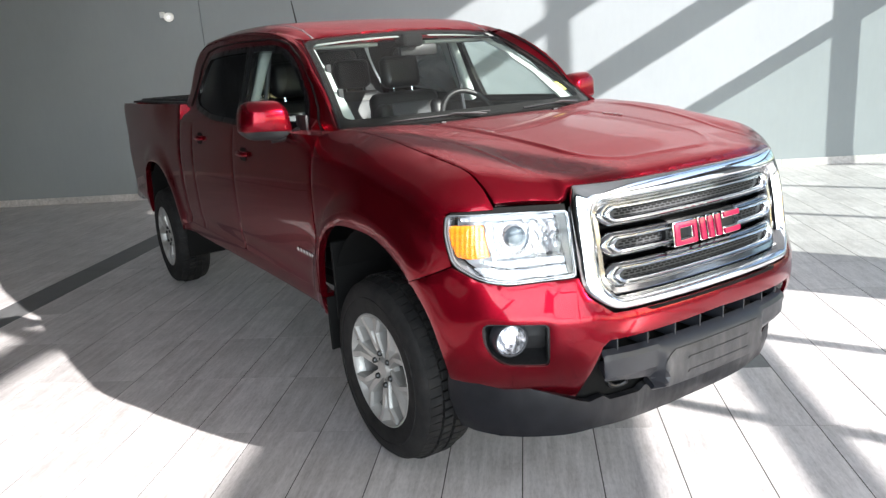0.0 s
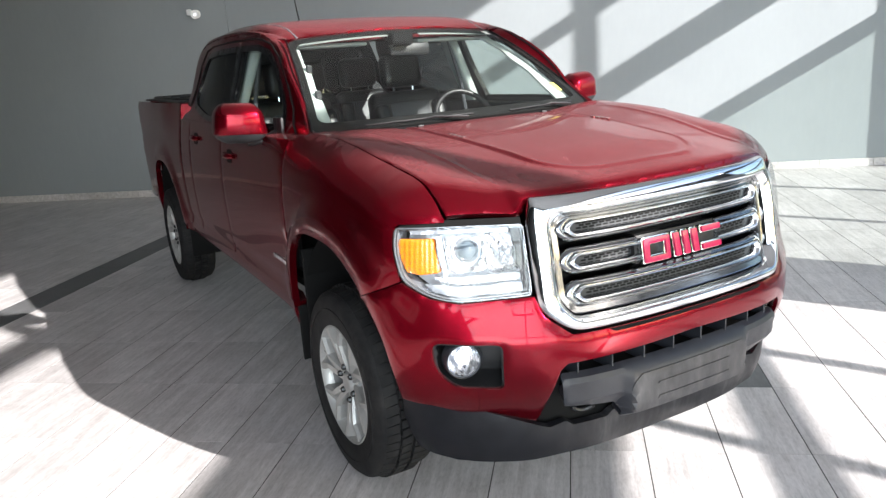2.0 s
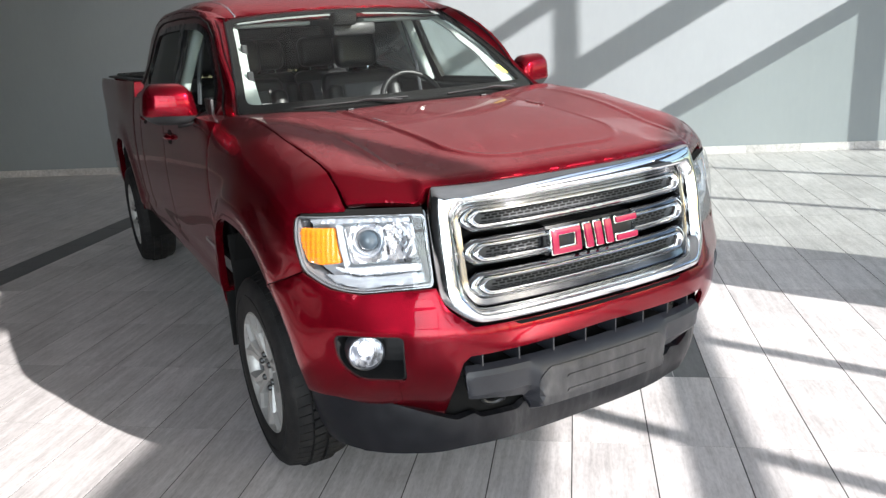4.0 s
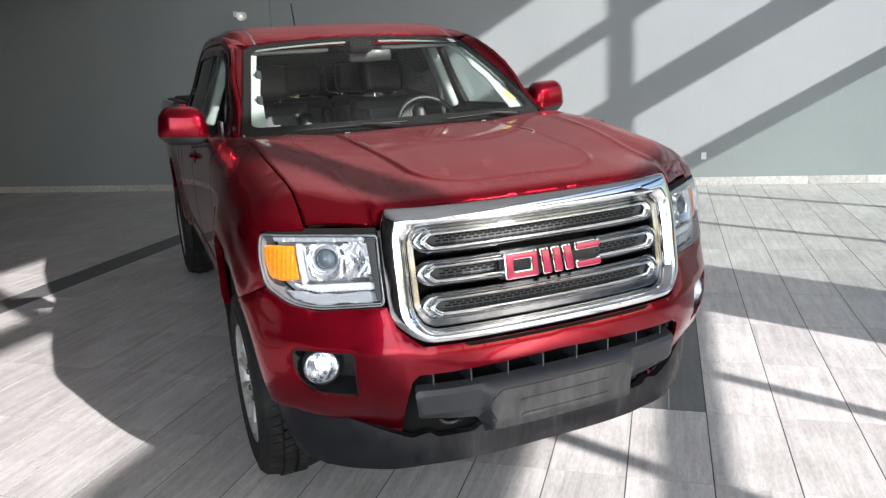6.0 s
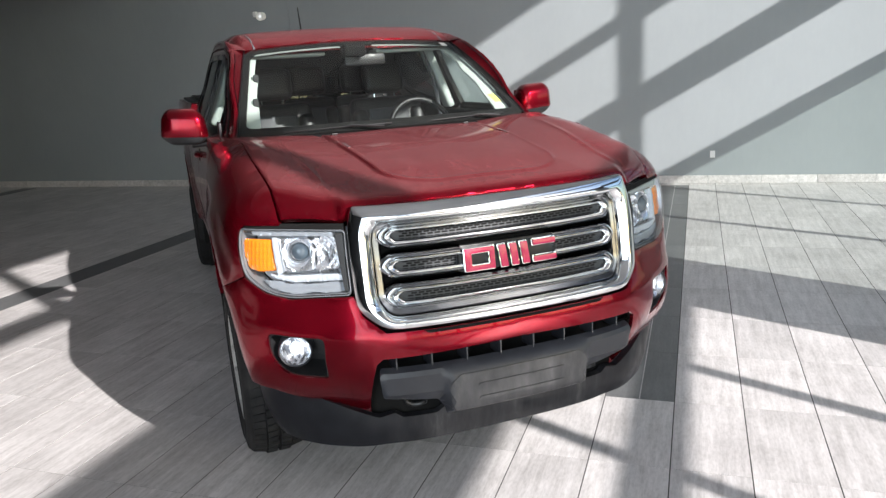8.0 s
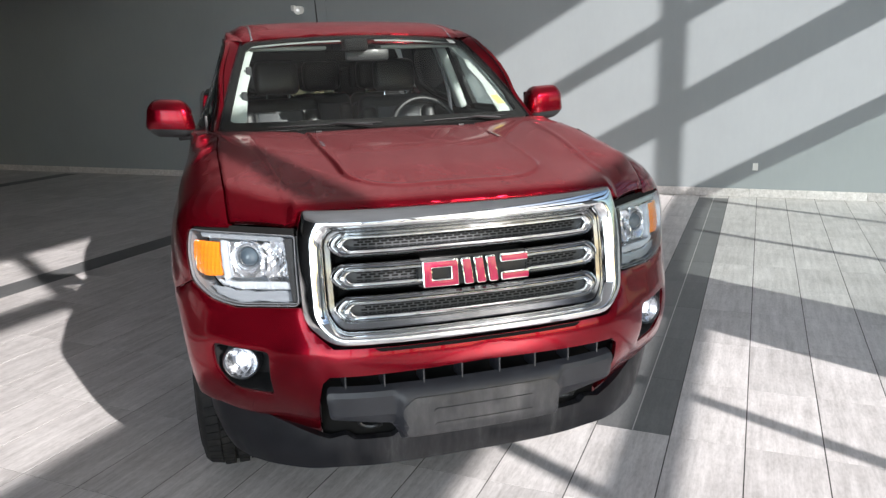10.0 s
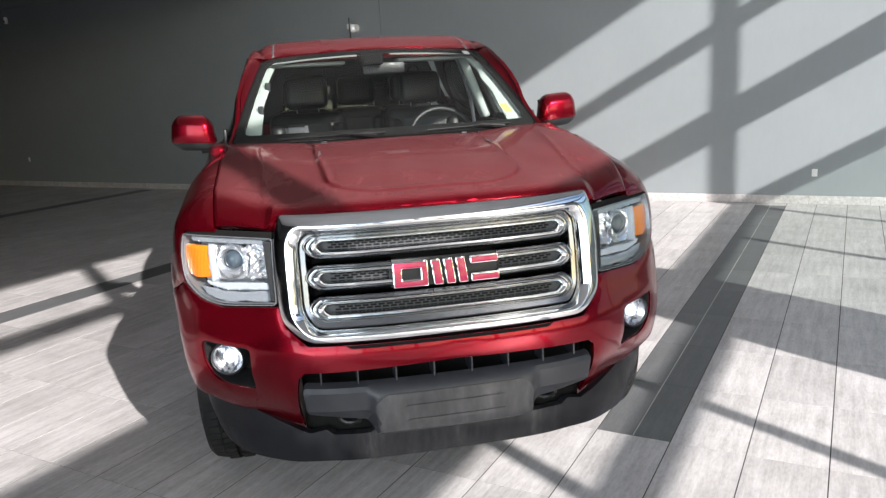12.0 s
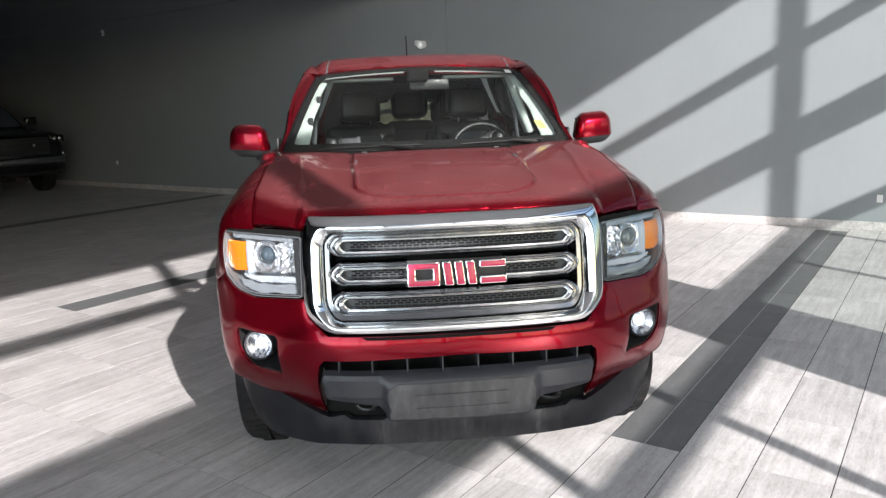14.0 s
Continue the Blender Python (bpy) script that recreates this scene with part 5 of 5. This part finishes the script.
for sx in (-1, 1):
    part("tail_lamp", box_bm(.06, .10, .44, (sx * .79, 4.655, 1.06), .015, 2), M_BADGE_RED, truck, "red tail lamp")

# ---- mirrors
def door_mirror(sign):
    side = mirrored if sign < 0 else (lambda d: d)

    def shell(lo, hi, grow):
        """The mirror's rounded body between two heights."""
        bm = box_bm(.212, .150, .168, (0, 0, 0), .048, 5)
        for v_ in bm.verts:
            x, y, z = v_.co
            z = min(max(z, lo), hi)
            x -= .02 * (z > 0) * (z / .075) * (x / .098)                    # narrower at the top
            x += .020 * (z < -.045) * ((z + .045) / .04) * (x / .098)       # and below
            y += .020 * (x / .098) - .010 * math.cos(x / .098 * 1.4) * (y < 0) + .016 * (z / .075)**2 * (y < 0)
            v_.co = (sign * (.972 + x * 1.06 * grow), .880 + y * grow, 1.330 + z * 1.06 + .006 * (x / .098))
        return bm

    cap = smooth(part("door_mirror", shell(-.047, .09, 1.0), M_PAINT, truck, "red door mirror on a black foot"), 50)
    smooth(part("lower_shell", shell(-.09, -.044, .985), M_GREYPLASTIC, cap, "grey lower shell"), 50)
    part("mirror_glass", box_bm(.160, .006, .120, (sign * .970, .953, 1.328), .002, 1), M_CHROME, cap, "mirror glass")
    smooth(part("foot", tube([(sign * .94, .90, 1.238), (sign * .88, .885, 1.240), (sign * .80, .86, 1.270)], [.018, .016, .024], 10), M_BLACK, cap))
    smooth(part("sail", box_bm(.016, .12, .075, (sign * .806, .83, 1.305), .007, 2), M_BLACK, cap, "black sail panel"))
    return cap


for sign in (1, -1):
    door_mirror(sign)

# side script: illegible, plain bright bars
for sign in (1, -1):
    bars = bmesh.new()
    for k in range(6):
        y = .62 + .036 * k
        p = skin(np.array([s_y(y)]), np.array([.725]), .004)[0]
        box_bm(.005, .021, .021, (sign * p[0], p[1], p[2]), .003, 1, bars)
    part("side_script", bars, M_CHROME, truck, "bright raised script bars on the door")
    for k in range(3):
        p = skin(np.array([s_y(4.25 + .09 * k)]), np.array([1.25]), -.022)[0]
        part("bed_script", box_bm(.006, .06, .05, (sign * p[0], p[1], p[2]), .003, 1), M_CHROME_DARK, truck, "grey raised script bar")

# ---- wheels
def wheel(x_face, y, z_hub, sign):
    """One wheel; x_face: its outer face. Built facing +x, then mirrored for the other side."""
    side = mirrored if sign < 0 else (lambda d: d)
    place = lambda d: side(([(p[0] + x_face, p[1] + y, p[2] + z_hub) for p in d[0]], d[1]))
    tyre_profile = [(-.245, .232), (-.25, .27), (-.252, .31), (-.243, .350), (-.228, .366), (-.19, .370), (-.06, .370), (-.024, .366), (-.008, .350), (.0, .312), (-.002, .272), (-.008, .240), (-.02, .228)]
    ty = smooth(part("wheel", place(lathe(tyre_profile, 72)), M_RUBBER, truck, "black all-terrain tyre on a silver alloy rim"), 60)
    # raised sidewall bands
    smooth(part("sidewall_band", place(lathe([(-.001, .300), (.003, .301), (.003, .306), (-.001, .307)], 72)), M_RUBBER, ty))
    # tread blocks
    vs, fs = [], []
    n = 62
    for k in range(n):
        a0 = 2 * math.pi * k / n
        for xa, xb, da, shift in ((-.026, -.072, .86, 0), (-.078, -.118, .76, .5), (-.132, -.172, .76, .0), (-.178, -.224, .86, .5)):
            for_shift = a0 + shift * 2 * math.pi / n
            b = len(vs)
            w = 2 * math.pi / n * da
            r0, r1 = .366, .386 if xa < -.05 and xb > -.2 else .378
            for xx, sk_ in ((xa, 0.0), (xb, .018 if xa < -.1 else -.018)):
                for r in (r0, r1):
                    for aa in (for_shift + sk_, for_shift + w + sk_):
                        drop = .010 if xx in (-.026, -.224) else 0
                        vs.append((xx, (r - drop) * math.cos(aa), (r - drop) * math.sin(aa)))
            for f in ((0, 1, 3, 2), (4, 6, 7, 5), (0, 2, 6, 4), (1, 5, 7, 3), (2, 3, 7, 6)):
                fs.append(tuple(b + i for i in f))
    part("tread", place((vs, fs)), M_RUBBER, ty, "blocky all-terrain tread")
    # rim: barrel, lip and six split spokes
    rim_ = smooth(part("rim", place(lathe([(-.23, .232), (-.20, .218), (-.10, .205), (-.045, .212), (-.018, .222), (-.008, .232), (-.012, .240), (-.03, .236)], 64)), M_ALLOY, ty, "silver six-spoke alloy rim"), 50)
    part("valve", place(tube([(-.03, .17, .09), (-.012, .165, .085)], .005, 8)), M_BLACK, rim_)
    # bowl is silver alloy painted darker, with a black disc, for the shade inside
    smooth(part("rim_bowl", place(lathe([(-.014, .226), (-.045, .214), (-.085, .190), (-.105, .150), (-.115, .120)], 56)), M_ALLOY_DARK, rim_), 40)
    part("rim_shade", place(lathe([(-.098, .0), (-.098, .160)], 40)), M_LINER, rim_)
    for k in range(6):
        a = 2 * math.pi * (k + .30) / 6
        ca, sa = math.cos(a), math.sin(a)

        def pt(x, r, t):
            yy, zz = r, t
            return (x, yy * ca - zz * sa, yy * sa + zz * ca)
        # a broad spoke with a groove down the middle that widens to a fork at the rim
        vs, fs = [], []
        rows_ = ((.050, .50, .02, -.036, -.038), (.108, .280, .03, -.021, -.029), (.160, .235, .080, -.012, -.031), (.228, .390, .200, -.009, -.034))
        for r, w, g, x0, x1 in rows_:
            for ang, xx in ((-w, x0 - .060), (-w, x0 - .012), (-w * .88, x0), (-g * 1.25, x0 - .001), (-g * .45, x1 + .003), (0, x1), (g * .45, x1 + .003), (g * 1.25, x0 - .001), (w * .88, x0), (w, x0 - .012), (w, x0 - .060)):
                vs.append(pt(xx, r * math.cos(ang), r * math.sin(ang)))
        for q in range(len(rows_) - 1):
            for j in range(10):
                fs.append((q * 11 + j, q * 11 + j + 1, (q + 1) * 11 + j + 1, (q + 1) * 11 + j))
        smooth(part("spoke", place((vs, fs)), M_ALLOY, rim_), 8)
        smooth(part("lug_nut", place(([tuple(np.array(pt(.004, .066, 0)) + np.array(p)) for p in lathe([(-.055, .014), (-.030, .013), (-.024, .009), (-.024, 0)], 8)[0]], lathe([(-.055, .014), (-.030, .013), (-.024, .009), (-.024, 0)], 8)[1])), M_STEEL, rim_), 30)
    smooth(part("hub", place(lathe([(-.07, .070), (-.050, .068), (-.046, .050), (-.030, .040), (-.026, .034), (-.026, 0)], 36)), M_ALLOY, rim_, "alloy hub with centre cap"), 30)
    return ty


for y, z_hub in ((0.06, .3463), (REAR_AXLE, .3342)):
    for sign in (1, -1):
        wheel(.925, y, z_hub, sign)

# arch liners, chassis and underbody close the dark under the truck
for y, r0 in ((0.03, .50), (REAR_AXLE, .50)):
    for sign in (1, -1):
        vs, fs = [], []
        n = 22
        for k in range(n + 1):
            a = math.pi * (-.12 + (1.09 if y < 1 else 1.24) * k / n)
            for xx in (.872, .60):
                vs.append((sign * xx, y + r0 * math.cos(a) * 1.02, ARCH_Z + r0 * math.sin(a) * 1.02))
        for k in range(n):
            fs.append((2 * k, 2 * k + 1, 2 * k + 3, 2 * k + 2))
        smooth(part("arch_liner", (vs, fs), M_LINER, truck, "black wheel arch liner"))
        part("arch_wall", box_bm(.02, 1.0, .75, (sign * .59, y, .62), .004, 1), M_LINER, truck)
    smooth(part("axle_tube", tube([(-.6, y, .335), (.6, y, .335)], .05, 10), M_UNDER, truck))
for sign in (1, -1):
    part("frame_rail", box_bm(.08, 4.9, .14, (sign * .42, 2.1, .46), .01, 1), M_UNDER, truck)
    part("liner_panel", box_bm(.30, .016, .36, (sign * .735, .476, .625), .004, 1), M_LINER, truck)
    part("liner_panel", box_bm(.26, .016, .36, (sign * .735, 4.100, .625), .004, 1), M_LINER, truck)
    m_ = part("mud_flap", box_bm(.24, .012, .25, (sign * .80, .50, .43), .004, 1), M_LINER, truck, "black front mud flap")
part("underbody", box_bm(1.50, 2.0, .08, (0, 1.55, .53), .02, 1), M_UNDER, truck)
part("bed_floor", box_bm(1.50, 2.1, .06, (0, 3.66, .66), .01, 1), M_UNDER, truck)
part("engine_bay", box_bm(1.10, .95, .45, (0, .02, .78), .03, 1), M_LINER, truck)

# ---- cabin
cabin = part("cabin_floor", box_bm(1.50, 1.95, .04, (0, 1.58, .60), .01, 1), M_DASH, truck, "dark cabin with leather seats")
smooth(part("headliner", sheet([(-.60, 1.19), (.60, 1.19), (.59, 2.80), (-.59, 2.80)], [], lambda x, y: roof_surface(x, y) - np.array([0, 0, .05]), .08, 0, 0, thin=True), M_TRIM_LIGHT, cabin, "pale headliner"))
vs, fs = [], []
prof = [(.47, 1.262), (.70, 1.255), (.92, 1.240), (1.04, 1.19), (1.07, 1.12), (1.05, 1.0), (1.10, .85), (1.10, .62)]
for i, x in enumerate(np.linspace(-.70, .70, 13)):
    hump = .035 * math.exp(-((x - .36) / .20)**2)
    for y, z in prof:
        vs.append((x, y + .05 * (x / .74)**2, z + (hump if .7 < y < 1.06 and z > 1.1 else 0) - .012 * (x / .74)**2))
for i in range(12):
    for k in range(len(prof) - 1):
        fs.append((i * 8 + k, i * 8 + k + 1, (i + 1) * 8 + k + 1, (i + 1) * 8 + k))
smooth(part("dashboard", (vs, fs), M_DASH, cabin, "dark dashboard"), 50)
smooth(part("centre_screen", box_bm(.24, .03, .16, (0, 1.06, 1.10), .01, 2), M_GLOSSBLACK, cabin))
wheel_m = pose(.37, 1.14, 1.20, 62, 0, 0)
ring_pts = [tuple(wheel_m @ Vector((.185 * math.cos(a), .185 * math.sin(a), 0))) for a in np.linspace(0, 2 * math.pi, 40, endpoint=False)]
steer = smooth(part("steering_wheel", tube(ring_pts, .016, 10, True), M_LEATHER, cabin, "black leather steering wheel"))
smooth(part("steering_hub", box_bm(.17, .12, .05, (0, 0, 0), .02, 3, None, None), M_DASH, steer)).matrix_local = wheel_m
for a in (0, math.pi, -math.pi / 2):
    pts = [tuple(wheel_m @ Vector((r * math.cos(a), r * math.sin(a), -.004))) for r in (.05, .12, .18)]
    smooth(part("steering_spoke", tube(pts, .013, 8), M_LAMPGREY, steer))


def seat(x, y, wide=.50, rear=False):
    base = smooth(part("seat", box_bm(wide, .50, .17, (x, y, .86), .06, 3), M_LEATHER, cabin, "black leather seat with grey inserts"), 60)
    m = pose(x, y + .27, 1.08, -14, 0, 0)
    smooth(part("backrest", box_bm(wide, .14, .58, (0, 0, 0), .055, 3, None, m), M_LEATHER, base), 60)
    for sx in (-1, 1):
        smooth(part("bolster", box_bm(.10, .18, .48, (0, 0, 0), .04, 3, None, pose(x + sx * (wide / 2 - .05), y + .24, 1.05, -14, 0, 0)), M_LEATHER, base), 60)
    smooth(part("insert", box_bm(wide * .56, .03, .46, (0, 0, 0), .012, 2, None, pose(x, y + .205, 1.07, -14, 0, 0)), M_LEATHER_GREY, base, "grey leather insert"), 60)
    smooth(part("headrest", box_bm(.28, .11, .21, (0, 0, 0), .05, 4, None, pose(x, y + .36, 1.490, -8, 0, 0)), M_LEATHER, base), 60)
    for sx in (-.07, .07):
        part("headrest_post", tube([(x + sx, y + .325, 1.34), (x + sx, y + .34, 1.42)], .007, 8), M_CHROME, base)
    return base


for x in (-.38, .38):
    seat(x, 1.59)
for x in (-.40, 0.0, .40):
    seat(x, 2.34, .40, True)
both_sides("pillar_trim", sheet(frame_poly, [inset(win_f, .02), inset(win_r, .02)], lambda y, z: cab_side(y, z) - np.array([.022, 0, 0]), .05, 0, 0, thin=True), M_GREYPLASTIC, cabin, "grey pillar trim")
for u0, u1 in ((-.91, -.15), (.15, .91)):
    smooth(part("header_trim", sheet([(u0, .924), (u1, .924), (u1, .952), (u0, .952)], [], lambda u, v: screen(u, v) + np.array([0, .012, -.010]), .05, 0, 0, thin=True), M_TRIM_MID, cabin, "pale header trim"))
part("rear_trim", box_bm(1.30, .02, .5, (0, 2.70, 1.05), .005, 1), M_DASH, cabin)
both_sides("a_pillar_cover", sheet(rounded([(.850, .08), (.962, .08), (.958, .96), (.885, .96), (.900, .72), (.872, .60), (.880, .42), (.862, .28)], .02), [], lambda u, v: screen(u, v) + np.stack([0 * u, .035 + .4 * np.maximum(.958 - u, 0), -.02 + 0 * u], -1), .04, .01, .003), M_TRIM_LIGHT, cabin, "pale windshield pillar trim")
for v_ in (.34, .62):
    p = screen(np.array([-.888]), np.array([v_]))[0] + np.array([0, .055, -.018])
    part("grab_handle_mount", box_bm(.028, .02, .05, tuple(p), .006, 2), M_GREYPLASTIC, cabin, "dark grab handle mount")
for sx in (-1, 1):
    smooth(part("b_pillar_cover", box_bm(.055, .13, .46, (0, 0, 0), .02, 3, None, pose(sx * .690, 1.715, 1.49, 0, -sx * 22, 0)), M_TRIM_LIGHT, cabin, "pale door pillar trim"))
    smooth(part("seat_belt", tube([(sx * .60, 1.68, 1.66), (sx * .665, 1.66, 1.40), (sx * .70, 1.66, 1.10)], .012, 6), M_LEATHER_GREY, cabin, "grey seat belt"))
part("door_card", box_bm(.03, 1.7, .62, (.80, 1.60, .96), .01, 1), M_DASH, cabin)
part("door_card", box_bm(.03, 1.7, .62, (-.80, 1.60, .96), .01, 1), M_DASH, cabin)
smooth(part("inside_mirror", box_bm(.24, .035, .065, (.06, 1.17, 1.610), .015, 2), M_BLACK, cabin, "rear-view mirror"))
part("sensor_housing", box_bm(.13, .10, .07, (-.01, 1.14, 1.662), .02, 2), M_LINER, cabin)
for sx in (-.36, .36):
    smooth(part("sun_visor", box_bm(.42, .17, .02, (sx, 1.32, 1.652), .008, 2), M_TRIM_LIGHT, cabin))

# ---------------------------------------------------------------- black vehicle in the dim far end
def hull(stations, n=40, e=0.22):
    """A body lofted through rounded-box sections: (y, half width, bottom, top)."""
    vs, fs = [], []
    for y, w, z0, z1 in stations:
        for k in range(n):
            a = 2 * math.pi * k / n
            c, s = math.cos(a), math.sin(a)
            vs.append((w * math.copysign(abs(c)**e, c), y, (z0 + z1) / 2 + (z1 - z0) / 2 * math.copysign(abs(s)**e, s)))
    for r in range(len(stations) - 1):
        for k in range(n):
            l = (k + 1) % n
            fs.append((r * n + k, r * n + l, (r + 1) * n + l, (r + 1) * n + k))
    fs.append(tuple(range(n - 1, -1, -1)))
    fs.append(tuple((len(stations) - 1) * n + k for k in range(n)))
    return vs, fs


suv = thing("parked_pickup", "black full-size pickup parked in the unlit end of the hall", "pickup truck", pose(-13.4, 4.70, 0, 0, 0, 90))
smooth(part("body", hull([(0.02, .84, .50, 1.06), (.07, .95, .42, 1.16), (.22, 1.0, .40, 1.26), (.5, 1.02, .40, 1.30), (1.3, 1.02, .42, 1.36), (1.7, 1.02, .42, 1.37), (3.7, 1.02, .44, 1.37), (5.4, 1.0, .5, 1.36), (5.5, .95, .55, 1.3)]), M_CARBLACK, suv), 50)
smooth(part("cab", hull([(1.30, .88, 1.28, 1.33), (1.75, .85, 1.28, 1.66), (2.05, .81, 1.28, 1.86), (2.4, .79, 1.28, 1.92), (3.4, .79, 1.28, 1.91), (3.75, .82, 1.28, 1.80), (3.85, .84, 1.28, 1.40)]), M_CARBLACK, suv), 50)
ws_ = [(-.80, 1.36, 1.375), (.80, 1.36, 1.375), (.73, 2.03, 1.845), (-.73, 2.03, 1.845)]
smooth(part("windshield", ([(x, y - .02, z + .012) for x, y, z in ws_], [(0, 1, 2, 3)]), M_PROJ, suv, "dark windshield"))
dome = lathe([(-.045, 0), (-.040, .022), (-.024, .042), (0, .050)], 18, "Y")
for sx in (-1, 1):
    lamp = smooth(part("headlamp", box_bm(.30, .16, .15, (sx * .80, .07, 1.13), .03, 3), M_GLOSSBLACK, suv, "clear headlamp cluster"))
    for k in range(2):
        smooth(part("reflector", ([(p[0] + sx * (.74 + .12 * k), p[1] - .01 + .03 * k, p[2] + 1.14) for p in dome[0]], dome[1]), M_CHROME, lamp))
    fogl = smooth(part("fog_lamp", lathe([(0, .05), (-.022, .042), (-.036, .022), (-.040, 0)], 20, "Y"), M_CHROME, suv))
    fogl.location = (sx * .93, .07, .82)
    mir = smooth(part("door_mirror", box_bm(.25, .12, .17, (sx * 1.13, 1.62, 1.50), .04, 3), M_CARBLACK, suv))
    part("arm", box_bm(.12, .05, .05, (sx * 1.0, 1.66, 1.44), .015, 2), M_BLACK, mir)
    for y in (.92, 4.55):
        w_ = smooth(part("wheel", [(lambda d: ([(sx * p[0] + sx * .74, p[1] + y, p[2] + .40) for p in d[0]], d[1]))(lathe([(0, .23), (.0, .34), (.03, .39), (.07, .40), (.21, .40), (.25, .38), (.27, .34), (.265, .24)], 48))][0], M_RUBBER, suv, "black tyre on a dark rim"))
        smooth(part("rim", (lambda d: ([(sx * p[0] + sx * .74, p[1] + y, p[2] + .40) for p in d[0]], d[1]))(lathe([(.20, 0), (.22, .06), (.21, .12), (.22, .20), (.255, .24)], 40)), M_ALLOY_DARK, w_))
gr = smooth(part("grille", box_bm(1.30, .06, .34, (0, .03, 1.00), .03, 2), M_BLACK, suv, "black grille with dull chrome bars"))
for z in (.86, .97, 1.08):
    smooth(part("grille_bar", box_bm(1.22, .03, .022, (0, -.005, z), .008, 2), M_GREYPLASTIC, gr))
part("grille_emblem", box_bm(.06, .02, .05, (.30, -.02, 1.02), .005, 1), M_CHROME, gr)
smooth(part("front_bumper", box_bm(1.92, .18, .16, (0, .05, .70), .05, 3), M_CHROME_DARK, suv, "dull chrome front bumper"))
smooth(part("air_dam", box_bm(1.80, .14, .20, (0, .11, .50), .05, 3), M_BLACK, suv))
smooth(part("hood_bulge", hull([(.30, .40, 1.22, 1.30), (.45, .55, 1.22, 1.335), (1.25, .60, 1.25, 1.385), (1.36, .5, 1.27, 1.36)]), M_CARBLACK, suv), 50)

# ---------------------------------------------------------------- floor tiles
PITCH_X, PITCH_Y, X0, Y0, GAP, END_GAP = 0.305, 0.61, 0.785, 0.303, 0.0048, 0.0026

BANDS = (0, -16, -34)                                    # rows of tile laid dark
WIDER = 0.018                                            # the row of the first band is laid this much wider


def row_x(kx):
    """Middle of a row of tiles, and how much wider than the others it is."""
    return X0 + (kx + 0.5) * PITCH_X + (WIDER if kx > 0 else WIDER / 2 if kx == 0 else 0), ((PITCH_X + WIDER) / PITCH_X if kx == 0 else 1.0)


def tile_mesh(mat, wide=PITCH_X):
    bm = box_bm(wide - GAP, PITCH_Y - END_GAP, 0.012, (0, 0, 0))
    me = bpy.data.meshes.new("tile")
    bm.to_mesh(me)
    bm.free()
    me.materials.append(mat)
    return me


tile_pale, tile_dark = tile_mesh(M_TILE), tile_mesh(M_TILE_DARK, PITCH_X / 2)
rest = {0: ([], []), 1: ([], [])}
kx0, kx1 = int(math.ceil((X_WEST - X0) / PITCH_X)), int((X_EAST - X0) / PITCH_X)
ky0, ky1 = int(math.ceil((Y_SOUTH - Y0) / PITCH_Y)), int((Y_NORTH - Y0) / PITCH_Y)
shape = [tuple(v.co) for v in tile_pale.vertices], [tuple(p.vertices) for p in tile_pale.polygons]
for kx in range(kx0, kx1):
    for ky in range(ky0, ky1 + 1):
        (cx, grow), cy = row_x(kx), Y0 + (ky + 0.5) * PITCH_Y
        dark = kx in BANDS and 0 <= ky < 10
        if cy + PITCH_Y / 2 > Y_NORTH:
            continue
        if -14 <= kx < 6 and -5 <= ky < 10:
            # the dark band is two half-width rows
            for dx in ((-PITCH_X / 4, PITCH_X / 4) if dark else (0,)):
                o = new("tile", tile_dark if dark else tile_pale)
                o.parent = floor
                o.location = (cx + dx * grow, cy, -0.0061 + random.uniform(-0.0004, 0.0))
                o.scale = (grow, 1, 1)
        else:
            vs, fs = rest[int(dark)]
            b = len(vs)
            vs += [(x * grow + cx, y + cy, z - 0.0061) for x, y, z in shape[0]]
            fs += [tuple(i + b for i in f) for f in shape[1]]
for d, mat in ((0, M_TILE), (1, M_TILE_DARK)):
    o = part("far_tiles", rest[d], mat, floor)
    o["kind"] = "stuff"
# cut border row against the north wall
cut = Y0 + (ky1) * PITCH_Y
bm = bmesh.new()
for kx in range(kx0, kx1):
    cx, grow = row_x(kx)
    box_bm(PITCH_X * grow - GAP, Y_NORTH - cut - END_GAP, 0.012, (cx, (cut + Y_NORTH) / 2, -0.0061), bm=bm)
o = part("border_tiles", bm, M_TILE, floor)
o["kind"] = "stuff"
# pale grout down the middle of each dark band
for kx in range(kx0, kx1):
    if kx in BANDS:
        cx = row_x(kx)[0]
        part("pale_grout", box_bm(0.009, PITCH_Y * 10 - 0.01, 0.004, (cx, Y0 + 5 * PITCH_Y, -0.0029)), M_TILE, floor)
